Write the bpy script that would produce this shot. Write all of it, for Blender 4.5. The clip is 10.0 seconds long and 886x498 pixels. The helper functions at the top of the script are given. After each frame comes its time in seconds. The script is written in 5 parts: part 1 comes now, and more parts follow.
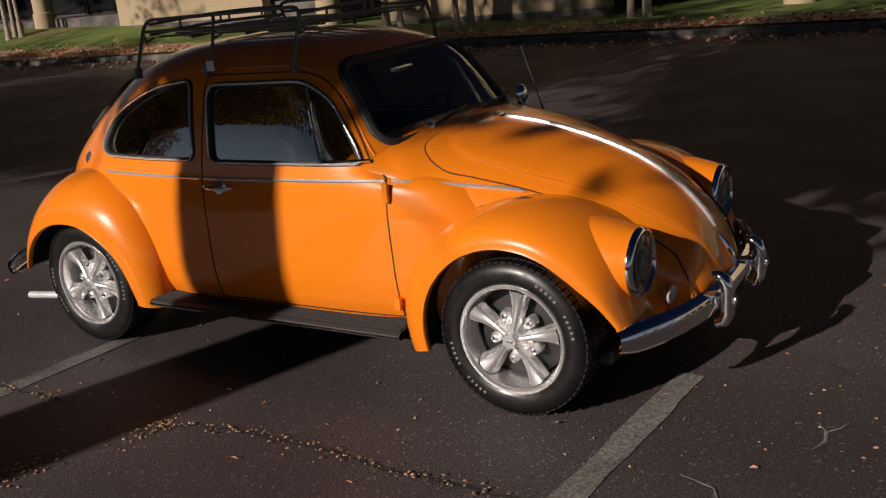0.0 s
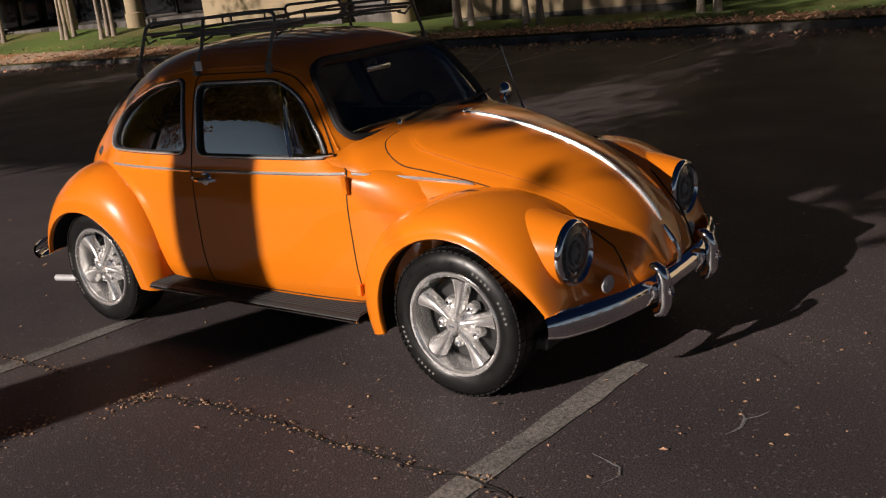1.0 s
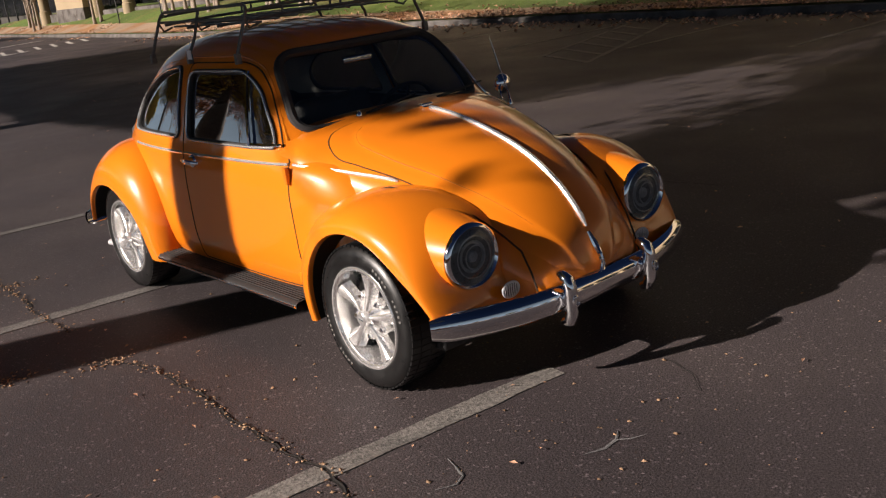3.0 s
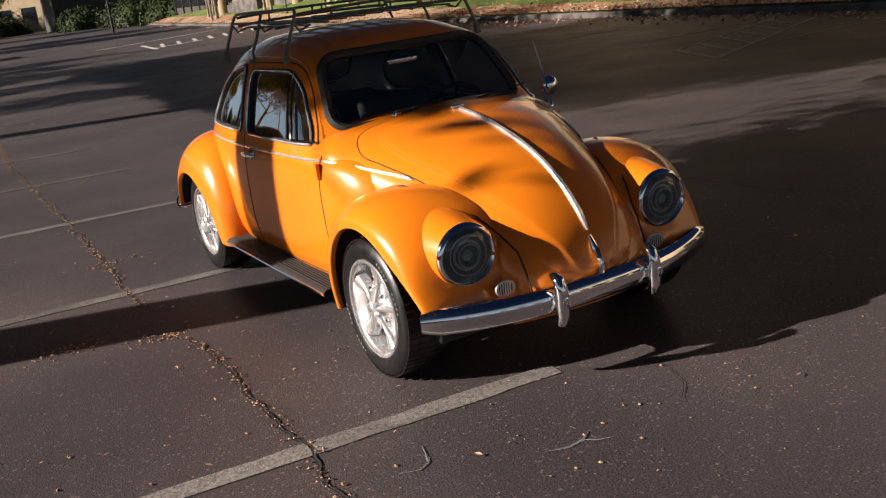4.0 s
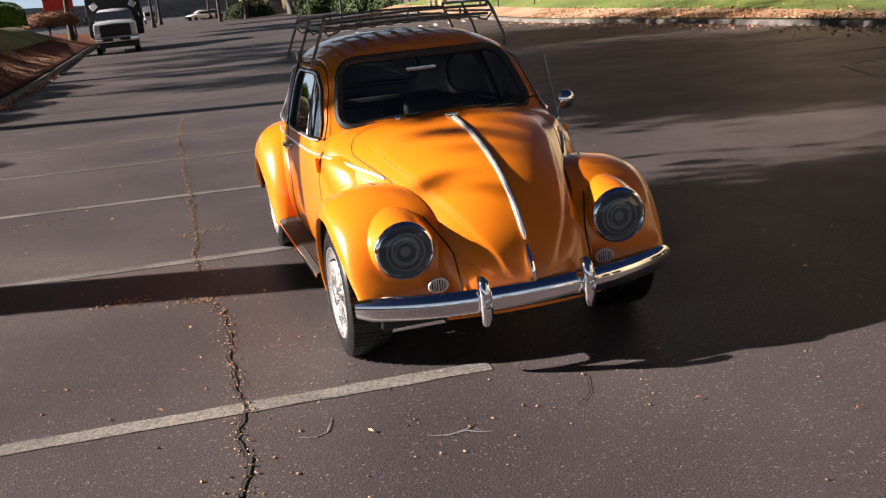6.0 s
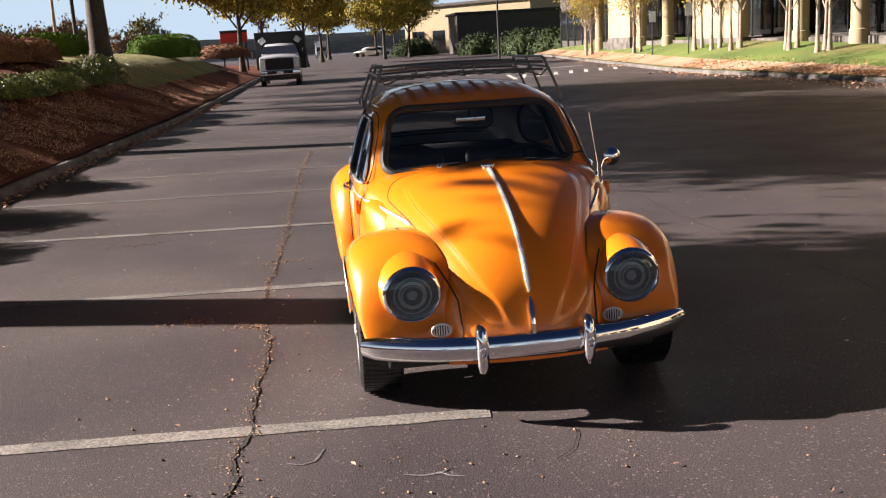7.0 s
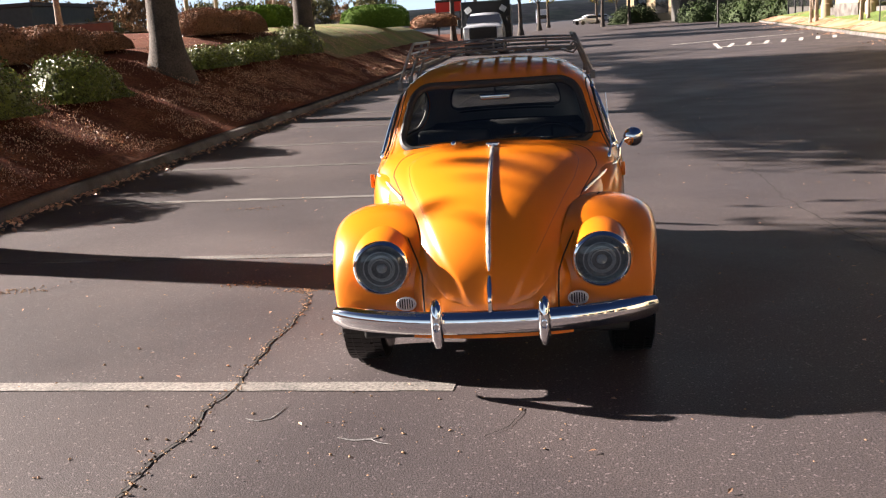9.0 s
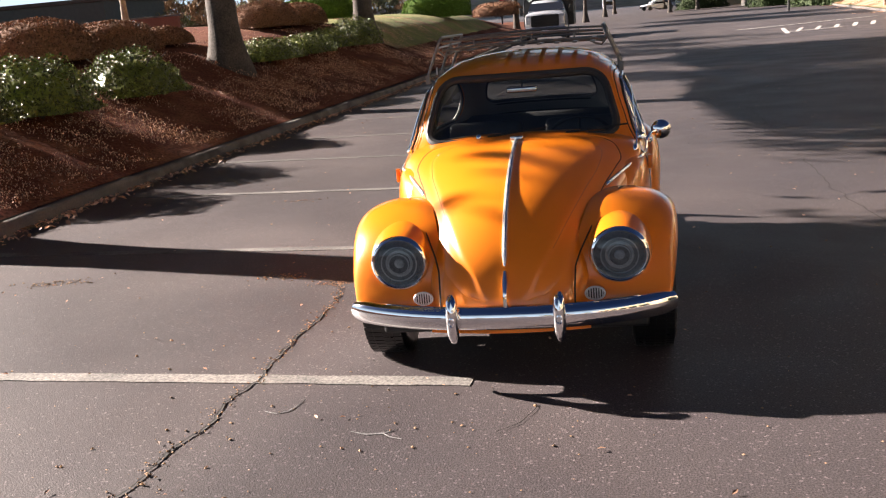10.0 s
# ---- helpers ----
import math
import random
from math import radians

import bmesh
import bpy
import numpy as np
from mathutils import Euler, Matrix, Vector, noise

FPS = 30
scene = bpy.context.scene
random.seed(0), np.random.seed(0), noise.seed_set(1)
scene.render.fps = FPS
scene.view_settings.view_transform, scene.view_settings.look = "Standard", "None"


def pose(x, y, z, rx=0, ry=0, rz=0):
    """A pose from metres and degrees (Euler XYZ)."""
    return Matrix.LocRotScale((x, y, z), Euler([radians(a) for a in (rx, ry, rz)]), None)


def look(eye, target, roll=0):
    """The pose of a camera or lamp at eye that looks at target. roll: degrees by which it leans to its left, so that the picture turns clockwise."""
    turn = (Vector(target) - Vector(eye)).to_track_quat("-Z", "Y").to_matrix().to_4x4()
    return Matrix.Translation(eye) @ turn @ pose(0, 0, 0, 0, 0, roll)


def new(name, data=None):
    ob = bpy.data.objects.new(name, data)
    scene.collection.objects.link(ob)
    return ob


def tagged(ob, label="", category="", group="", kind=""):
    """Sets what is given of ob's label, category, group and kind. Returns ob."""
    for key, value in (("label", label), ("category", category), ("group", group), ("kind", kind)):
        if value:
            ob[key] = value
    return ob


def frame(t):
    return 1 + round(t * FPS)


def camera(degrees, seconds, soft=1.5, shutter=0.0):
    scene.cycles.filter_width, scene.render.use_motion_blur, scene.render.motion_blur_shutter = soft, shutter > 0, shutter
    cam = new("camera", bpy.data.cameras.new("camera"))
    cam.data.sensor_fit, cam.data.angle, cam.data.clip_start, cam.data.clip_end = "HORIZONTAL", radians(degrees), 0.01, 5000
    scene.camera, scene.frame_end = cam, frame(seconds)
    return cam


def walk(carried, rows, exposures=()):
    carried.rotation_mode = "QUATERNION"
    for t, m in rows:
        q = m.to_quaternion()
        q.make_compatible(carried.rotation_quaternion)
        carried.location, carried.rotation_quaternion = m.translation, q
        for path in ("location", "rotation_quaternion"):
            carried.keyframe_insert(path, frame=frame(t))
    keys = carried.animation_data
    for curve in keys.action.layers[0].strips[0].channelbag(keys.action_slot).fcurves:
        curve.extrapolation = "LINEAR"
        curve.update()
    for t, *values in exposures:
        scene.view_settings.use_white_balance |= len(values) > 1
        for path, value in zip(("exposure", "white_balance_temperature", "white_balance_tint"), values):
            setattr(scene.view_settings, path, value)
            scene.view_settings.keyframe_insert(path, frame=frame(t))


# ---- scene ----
cam = camera(49.0, 10.0, 1.2)
PATH = [
    (0, (-3.669, -2.859, 1.698), (-2.062, -1.815, 1.128), -5.8),
    (0.5, (-3.644, -3.185, 1.697), (-2.085, -2.068, 1.129), -6.1),
    (1, (-3.543, -3.448, 1.679), (-2.042, -2.25, 1.12), -6.6),
    (1.5, (-3.377, -3.687, 1.683), (-1.871, -2.496, 1.123), -6.1),
    (2, (-3.24, -3.976, 1.662), (-1.782, -2.728, 1.099), -6.8),
    (2.2, (-3.172, -4.1, 1.675), (-1.797, -2.76, 1.117), -7.4),
    (3.3, (-2.579, -4.437, 1.673), (-1.455, -2.881, 1.111), -6.9),
    (3.5, (-2.492, -4.556, 1.664), (-1.437, -2.946, 1.119), -7.1),
    (4, (-2.305, -4.829, 1.676), (-1.389, -3.14, 1.121), -7.4),
    (4.5, (-2.127, -5.032, 1.689), (-1.256, -3.328, 1.109), -6.2),
    (5, (-1.953, -5.27, 1.683), (-1.052, -3.583, 1.098), -4.0),
    (5.5, (-1.702, -5.529, 1.699), (-0.981, -3.751, 1.136), -4.6),
    (6, (-1.404, -5.594, 1.667), (-0.884, -3.735, 1.146), -5.5),
    (6.2, (-1.264, -5.606, 1.703), (-0.807, -3.723, 1.209), -4.5),
    (7.3, (-0.632, -5.932, 1.666), (-0.491, -3.979, 1.257), -4.3),
    (7.5, (-0.494, -5.936, 1.654), (-0.415, -3.983, 1.229), -4.8),
    (8, (-0.217, -5.957, 1.667), (-0.241, -4.011, 1.206), -3.6),
    (8.5, (0.076, -6.056, 1.669), (-0.013, -4.107, 1.228), -3.3),
    (9, (0.326, -5.998, 1.672), (0.107, -4.062, 1.221), -4.0),
    (9.5, (0.502, -5.952, 1.689), (0.245, -4.019, 1.241), -4.1),
    (10, (0.553, -5.966, 1.684), (0.199, -4.053, 1.221), -4.9),
]
EXPOSURES = [(0.0, -0.05), (2.0, 0.42), (4.0, 1.0), (5.5, 1.5), (7.5, 2.05), (10.0, 2.4)]
walk(cam, [(t, look(eye, target, roll)) for t, eye, target, roll in PATH], EXPOSURES)

# ---- light ----
SUN_AZ = Vector((-0.9570, 0.290, 0)).normalized()   # towards the sun, on the ground
SUN_EL = radians(24)
world = bpy.data.worlds.new("sky")
scene.world = world
world.use_nodes = True
wn = world.node_tree
sky = wn.nodes.new("ShaderNodeTexSky")
sky.sky_type, sky.sun_disc = "NISHITA", False
sky.sun_elevation, sky.sun_rotation = SUN_EL, math.atan2(SUN_AZ.x, SUN_AZ.y) % (2 * math.pi)
sky.dust_density, sky.air_density, sky.ozone_density = 2.2, 1.0, 1.2
bg = wn.nodes["Background"]
bg.inputs["Strength"].default_value = 0.0042
tint = wn.nodes.new("ShaderNodeMix")   # clear cool autumn air
tint.data_type, tint.blend_type = "RGBA", "MULTIPLY"
tint.inputs["Factor"].default_value = 1
tint.inputs["B"].default_value = (0.72, 0.92, 1.5, 1)
wn.links.new(sky.outputs[0], tint.inputs["A"])
wn.links.new(tint.outputs["Result"], bg.inputs["Color"])
sun = new("sun", bpy.data.lights.new("sun", "SUN"))
sun.data.energy, sun.data.angle, sun.data.color = 5.0, radians(0.53), (1.0, 0.875, 0.79)
sun.matrix_world = look((0, 0, 30), Vector((0, 0, 30)) - Vector((SUN_AZ.x * math.cos(SUN_EL), SUN_AZ.y * math.cos(SUN_EL), math.sin(SUN_EL))))


# ---- small tools ----
def thing(name, label, category, m=None, group="", kind=""):
    ob = new(name)
    ob.empty_display_size = 0.1
    if m is not None:
        ob.matrix_world = m
    return tagged(ob, label, category, group, kind)


def to_mesh(name, bm, material, smooth=40):
    me = bpy.data.meshes.new(name)
    bm.normal_update()
    bm.to_mesh(me)
    bm.free()
    me.materials.append(material)
    if smooth:
        for p in me.polygons:
            p.use_smooth = True
        me.set_sharp_from_angle(angle=radians(smooth))
    return me


def part(name, bm, material, parent, label="", smooth=40):
    ob = new(name, to_mesh(name, bm, material, smooth))
    ob.parent = parent
    if label:
        ob["label"] = label
    return ob


def solo(name, bm, material, label, category, group="", kind="", smooth=40, m=None):
    ob = new(name, to_mesh(name, bm, material, smooth))
    if m is not None:
        ob.matrix_world = m
    return tagged(ob, label, category, group, kind)


def grid(rows, close_u=False, close_v=False, bm=None):
    """A skin over rows of points."""
    bm = bm or bmesh.new()
    vs = [[bm.verts.new(p) for p in row] for row in rows]
    nu, nv = len(vs), len(vs[0])
    for i in range(nu if close_u else nu - 1):
        for j in range(nv if close_v else nv - 1):
            q = (vs[i][j], vs[(i + 1) % nu][j], vs[(i + 1) % nu][(j + 1) % nv], vs[i][(j + 1) % nv])
            try:
                bm.faces.new(q)
            except ValueError:
                pass
    return bm


def tube(points, radius, segs=8, closed=False, caps=True, bm=None, flat=1.0):
    """A round bar along points; radius may be a list; flat squashes it along the second axis."""
    pts = [Vector(p) for p in points]
    n = len(pts)
    rad = radius if isinstance(radius, (list, tuple)) else [radius] * n
    rows, up = [], None
    for i, p in enumerate(pts):
        a, b = pts[(i - 1) % n] if closed or i else pts[0], pts[(i + 1) % n] if closed or i < n - 1 else pts[-1]
        d = (b - a).normalized()
        if up is None:
            up = Vector((0, 0, 1)) if abs(d.z) < 0.9 else Vector((0, 1, 0))
        side = d.cross(up).normalized()
        up = side.cross(d).normalized()
        rows.append([p + (side * math.cos(k * 2 * math.pi / segs) + up * math.sin(k * 2 * math.pi / segs) * flat) * rad[i] for k in range(segs)])
    bm = bm or bmesh.new()
    start = len(bm.verts)
    grid(rows, close_u=closed, close_v=True, bm=bm)
    if caps and not closed:
        bm.verts.ensure_lookup_table()
        bm.faces.new([bm.verts[start + k] for k in range(segs)])
        bm.faces.new([bm.verts[start + (n - 1) * segs + k] for k in reversed(range(segs))])
    return bm


def lathe(profile, segs=40, axis="x", centre=(0, 0, 0), bm=None, closed=False):
    """profile: rows of (along the axis, radius)."""
    rows = []
    for a, r in profile:
        row = []
        for k in range(segs):
            c, s = math.cos(k * 2 * math.pi / segs) * r, math.sin(k * 2 * math.pi / segs) * r
            row.append(Vector(centre) + Vector({"x": (a, c, s), "y": (c, a, s), "z": (c, s, a)}[axis]))
        rows.append(row)
    return grid(rows, close_v=True, close_u=closed, bm=bm)


def box(x0, x1, y0, y1, z0, z1, bevel=0.0, bm=None, m=None):
    """A box, with rounded edges where bevel is given."""
    own = bmesh.new()
    bmesh.ops.create_cube(own, size=1, matrix=Matrix.Translation(((x0 + x1) / 2, (y0 + y1) / 2, (z0 + z1) / 2)) @ Matrix.Diagonal((x1 - x0, y1 - y0, z1 - z0, 1)))
    if bevel:
        bmesh.ops.bevel(own, geom=list(own.edges), offset=bevel, segments=3, profile=0.6, affect="EDGES")
    if m is not None:
        bmesh.ops.transform(own, matrix=m, verts=own.verts)
    if bm is None:
        return own
    me = bpy.data.meshes.new("tmp")
    own.to_mesh(me)
    own.free()
    bm.from_mesh(me)
    bpy.data.meshes.remove(me)
    return bm


def flipped(bm):
    bmesh.ops.reverse_faces(bm, faces=bm.faces)
    return bm


def outward(bm):
    bmesh.ops.recalc_face_normals(bm, faces=bm.faces)
    return bm


def curve(table):
    """A smooth function through rows of (t, a, b, ...)."""
    T = np.array(table, float)
    t, v = T[:, 0], T[:, 1:]
    d = np.diff(v, axis=0) / np.diff(t)[:, None]
    m = np.zeros_like(v)
    m[0], m[-1] = d[0], d[-1]
    for i in range(1, len(t) - 1):
        h0, h1 = t[i] - t[i - 1], t[i + 1] - t[i]
        with np.errstate(divide="ignore", invalid="ignore"):
            mono = (h0 + h1) * 1.0 / ((2 * h1 + h0) / (3 * d[i - 1]) + (h1 + 2 * h0) / (3 * d[i]))
        m[i] = np.where(d[i - 1] * d[i] > 0, mono, 0)

    def at(x):
        x = min(max(x, t[0]), t[-1])
        i = min(max(int(np.searchsorted(t, x)) - 1, 0), len(t) - 2)
        h = t[i + 1] - t[i]
        s = (x - t[i]) / h
        return ((2 * s**3 - 3 * s**2 + 1) * v[i] + (s**3 - 2 * s**2 + s) * h * m[i]
                + (-2 * s**3 + 3 * s**2) * v[i + 1] + (s**3 - s**2) * h * m[i + 1])
    return at


def rounded(points, r, steps=5):
    """A closed outline with its corners rounded; r may be a list."""
    out, n = [], len(points)
    for i, p in enumerate(points):
        p, a, b = Vector(p), Vector(points[i - 1]), Vector(points[(i + 1) % n])
        k = r[i] if isinstance(r, (list, tuple)) else r
        ka, kb = min(k, (a - p).length * 0.49), min(k, (b - p).length * 0.49)
        p0, p1 = p + (a - p).normalized() * ka, p + (b - p).normalized() * kb
        for s in range(steps + 1):
            s /= steps
            out.append(((1 - s) ** 2 * p0 + 2 * s * (1 - s) * p + s * s * p1)[:])
    return out


def dense(points, step, closed=True):
    out, n = [], len(points)
    for i in range(n if closed else n - 1):
        a, b = Vector(points[i]), Vector(points[(i + 1) % n])
        k = max(1, int(math.ceil((b - a).length / step)))
        out += [a.lerp(b, s / k)[:] for s in range(k)]
    if not closed:
        out.append(tuple(points[-1]))
    return out


def inside(p, poly):
    x, y, hit = p[0], p[1], False
    for i in range(len(poly)):
        (x0, y0), (x1, y1) = poly[i - 1][:2], poly[i][:2]
        if (y0 > y) != (y1 > y) and x < (x1 - x0) * (y - y0) / (y1 - y0) + x0:
            hit = not hit
    return hit


# ---- materials ----
def material(name, base=(0.5, 0.5, 0.5), rough=0.5, metal=0.0, coat=0.0, spots=0.0, spot_size=3.0, grain=0.0, grain_size=80.0,
             bump=0.0, bump_size=60.0, second=None, mask=(0.45, 0.6), rough_vary=0.0, island=0.0, spec=0.5, space="Object", fleck=0.0):
    """A principled surface: large spots and fine grain in its colour, a second colour in patches, fine relief."""
    mt = bpy.data.materials.new(name)
    mt.use_nodes = True
    nt = mt.node_tree
    N, L = nt.nodes, nt.links
    b = N["Principled BSDF"]
    b.inputs["Roughness"].default_value, b.inputs["Metallic"].default_value = rough, metal
    b.inputs["Coat Weight"].default_value, b.inputs["Coat Roughness"].default_value = coat, 0.03
    b.inputs["Specular IOR Level"].default_value = spec
    co = N.new("ShaderNodeTexCoord").outputs[space]

    def noisy(size, detail=4.0):
        n = N.new("ShaderNodeTexNoise")
        n.inputs["Scale"].default_value, n.inputs["Detail"].default_value = size, detail
        L.new(co, n.inputs["Vector"])
        return n.outputs["Fac"]

    def ramp(src, lo, hi, a, z):
        r = N.new("ShaderNodeMapRange")
        for k, v in zip(("From Min", "From Max", "To Min", "To Max"), (lo, hi, a, z)):
            r.inputs[k].default_value = v
        L.new(src, r.inputs["Value"])
        return r.outputs["Result"]

    col = N.new("ShaderNodeRGB")
    col.outputs[0].default_value = (*base, 1)
    out = col.outputs[0]
    if second:
        mix = N.new("ShaderNodeMix")
        mix.data_type = "RGBA"
        mix.inputs["B"].default_value = (*second, 1)
        L.new(out, mix.inputs["A"])
        L.new(ramp(noisy(spot_size, 6.0), mask[0], mask[1], 0, 1), mix.inputs["Factor"])
        out = mix.outputs["Result"]

    def scaled(out, fac):
        m = N.new("ShaderNodeMix")
        m.data_type, m.blend_type = "RGBA", "MULTIPLY"
        m.inputs["Factor"].default_value = 1
        L.new(out, m.inputs["A"])
        L.new(fac, m.inputs["B"])
        return m.outputs["Result"]

    if spots:
        out = scaled(out, ramp(noisy(spot_size * 0.7, 5.0), 0.3, 0.7, 1 - spots, 1 + spots))
    if grain:
        out = scaled(out, ramp(noisy(grain_size, 3.0), 0.3, 0.7, 1 - grain, 1 + grain))
    if fleck:
        vo = N.new("ShaderNodeTexVoronoi")
        vo.inputs["Scale"].default_value = 105
        L.new(co, vo.inputs["Vector"])
        sp = N.new("ShaderNodeSeparateColor")
        L.new(vo.outputs["Color"], sp.inputs[0])
        out = scaled(out, ramp(sp.outputs[0], 0.93, 1.0, 1.0, 1.0 + 7 * fleck))
    if island:
        g = N.new("ShaderNodeNewGeometry")
        out = scaled(out, ramp(g.outputs["Random Per Island"], 0, 1, 1 - island, 1 + island))
    L.new(out, b.inputs["Base Color"])
    if rough_vary:
        L.new(ramp(noisy(spot_size * 2.3, 5.0), 0.3, 0.7, rough - rough_vary, rough + rough_vary), b.inputs["Roughness"])
    if bump:
        bp = N.new("ShaderNodeBump")
        bp.inputs["Strength"].default_value, bp.inputs["Distance"].default_value = bump, 0.01
        L.new(noisy(bump_size, 4.0), bp.inputs["Height"])
        L.new(bp.outputs[0], b.inputs["Normal"])
    return mt


def glass(name, tint, gloss_rough=0.0, base=0.05, rim=0.85):
    """A thin pane: clear, with a gloss that grows towards grazing sight."""
    mt = bpy.data.materials.new(name)
    mt.use_nodes = True
    nt = mt.node_tree
    N, L = nt.nodes, nt.links
    N.remove(N["Principled BSDF"])
    tr, gl, mx, lw = N.new("ShaderNodeBsdfTransparent"), N.new("ShaderNodeBsdfGlossy"), N.new("ShaderNodeMixShader"), N.new("ShaderNodeLayerWeight")
    tr.inputs["Color"].default_value = (*tint, 1)
    gl.inputs["Roughness"].default_value = gloss_rough
    gl.inputs["Color"].default_value = (1, 1, 1, 1)
    lw.inputs["Blend"].default_value = 0.5
    pw, ad = N.new("ShaderNodeMath"), N.new("ShaderNodeMath")
    pw.operation, pw.inputs[1].default_value = "POWER", 4.0
    ad.operation, ad.inputs[1].default_value, ad.inputs[2].default_value = "MULTIPLY_ADD", rim, base
    L.new(lw.outputs["Facing"], pw.inputs[0])
    L.new(pw.outputs[0], ad.inputs[0])
    L.new(ad.outputs[0], mx.inputs[0])
    L.new(tr.outputs[0], mx.inputs[1])
    L.new(gl.outputs[0], mx.inputs[2])
    L.new(mx.outputs[0], N["Material Output"].inputs["Surface"])
    return mt


PAINT = material("orange_paint", (0.78, 0.207, 0.009), 0.3, 0.0, 0.8, spec=0.3, spots=0.03, spot_size=2.0, grain=0.02, grain_size=900)
CHROME = material("chrome", (0.88, 0.88, 0.90), 0.06, 1.0, rough_vary=0.03, spot_size=9)
ALLOY = material("polished_alloy", (0.97, 0.96, 0.95), 0.25, 0.86, rough_vary=0.03, spot_size=12)
RUBBER = material("black_rubber", (0.022, 0.021, 0.021), 0.62, grain=0.2, grain_size=150, rough_vary=0.1, spot_size=8)
TYRE = material("tyre_rubber", (0.007, 0.007, 0.0072), 0.36, spots=0.25, spot_size=9, grain=0.2, grain_size=160, rough_vary=0.1)
LETTER = material("white_tyre_lettering", (0.17, 0.165, 0.155), 0.6, spots=0.2, spot_size=40)
BLACK = material("matt_black", (0.012, 0.012, 0.013), 0.6, grain=0.2)
# darker orange paints the shade of the bonnet's pressed crease
CREASE_SHADE = material("orange_crease_shade", (0.42, 0.10, 0.005), 0.4)
GAP = material("panel_gap", (0.03, 0.012, 0.004), 0.8)
GREYMETAL = material("grey_painted_tube", (0.15, 0.145, 0.135), 0.4, 0.3, spots=0.2, spot_size=8, grain=0.2)
VINYL = material("dark_vinyl", (0.035, 0.035, 0.038), 0.55, bump=0.2, bump_size=300, spots=0.1)
LINER = material("grey_headliner", (0.24, 0.235, 0.225), 0.8, spots=0.08, spot_size=5, grain=0.08, grain_size=300)
CARD = material("white_card", (0.75, 0.76, 0.78), 0.6)
GLASS = glass("window_glass", (0.42, 0.45, 0.46), 0.0, 0.5)
SHIELD = glass("windscreen_glass", (0.82, 0.85, 0.84), 0.0, 0.06)
LENS = glass("lamp_glass", (0.62, 0.68, 0.72), 0.05, 0.05)
LAMPRING = material("lamp_prism_ring", (0.36, 0.37, 0.38), 0.3, spots=0.2, spot_size=60)
SILVER = material("lamp_reflector", (0.12, 0.13, 0.14), 0.3, 0.0, rough_vary=0.08, spot_size=30)
SATIN = material("satin_chrome", (0.72, 0.72, 0.74), 0.3, 0.4, spots=0.1, spot_size=40)
TRIM = material("bright_trim", (0.90, 0.90, 0.90), 0.22, 0.75, rough_vary=0.03, spot_size=20)
LEAF_DARK = material("dark_evergreen_leaves", (0.028, 0.045, 0.012), 0.7, spec=0.2, island=0.5)

ASPHALT = material("worn_asphalt", (0.050, 0.0412, 0.0435), 0.62, spec=0.3, spots=0.22, spot_size=0.45, grain=0.6, grain_size=120, bump=0.36, bump_size=125, fleck=0.24, second=(0.072, 0.0585, 0.058), mask=(0.42, 0.66), rough_vary=0.08)
BAYLINE = material("white_bay_paint", (0.50, 0.48, 0.45), 0.7, spots=0.2, spot_size=1.5, grain=0.3, grain_size=40)
LINE = material("faded_line_paint", (0.185, 0.17, 0.155), 0.75, spots=0.15, spot_size=2.5, grain=0.5, grain_size=70, second=(0.09, 0.085, 0.08), mask=(0.5, 0.66), bump=0.4, bump_size=120)
MIDLINE = material("thin_line_paint", (0.13, 0.12, 0.112), 0.75, spots=0.25, spot_size=2.5, grain=0.5, grain_size=70, second=(0.065, 0.058, 0.055), mask=(0.46, 0.62), bump=0.4, bump_size=120)
FAINT = material("almost_gone_line_paint", (0.095, 0.088, 0.082), 0.75, spots=0.2, spot_size=2.5, grain=0.5, grain_size=70, second=(0.06, 0.055, 0.05), mask=(0.42, 0.6), bump=0.4, bump_size=120)
PAVING = material("leaf_stained_paving", (0.34, 0.24, 0.16), 0.9, spots=0.2, spot_size=0.7, grain=0.3, grain_size=30, second=(0.30, 0.15, 0.06), mask=(0.45, 0.6))
CRACK = material("crack_filler", (0.022, 0.019, 0.017), 0.9, grain=0.4, grain_size=60)
CONCRETE = material("kerb_concrete", (0.12, 0.108, 0.10), 0.85, spots=0.25, spot_size=2.0, grain=0.2, grain_size=60, bump=0.4, bump_size=40, second=(0.06, 0.05, 0.042), mask=(0.45, 0.62))
MULCH = material("red_brown_mulch", (0.125, 0.048, 0.032), 1.0, spec=0.05, spots=0.25, spot_size=1.2, grain=0.5, grain_size=28, bump=1.0, bump_size=22, second=(0.19, 0.085, 0.052), mask=(0.5, 0.66))
LITTER = material("dry_leaves", (0.48, 0.28, 0.18), 0.4, island=0.75)
GRASS = material("lawn_grass", (0.10, 0.15, 0.022), 0.9, spots=0.25, spot_size=0.4, grain=0.45, grain_size=25, bump=0.8, bump_size=45, second=(0.19, 0.15, 0.05), mask=(0.52, 0.72))
DRYLAWN = material("dry_lawn", (0.15, 0.16, 0.025), 0.9, spots=0.3, spot_size=0.5, grain=0.45, grain_size=25, bump=0.8, bump_size=45, second=(0.25, 0.16, 0.06), mask=(0.48, 0.66))
BARK = material("grey_bark", (0.07, 0.057, 0.048), 0.95, spots=0.3, spot_size=4, grain=0.4, grain_size=30, bump=1.0, bump_size=24)
PALEBARK = material("pale_bark", (0.30, 0.24, 0.19), 0.9, spots=0.3, spot_size=4, grain=0.3, grain_size=30, bump=0.6, bump_size=24)
LEAF_AUTUMN = material("autumn_leaves", (0.30, 0.235, 0.035), 0.7, spec=0.2, island=0.5)
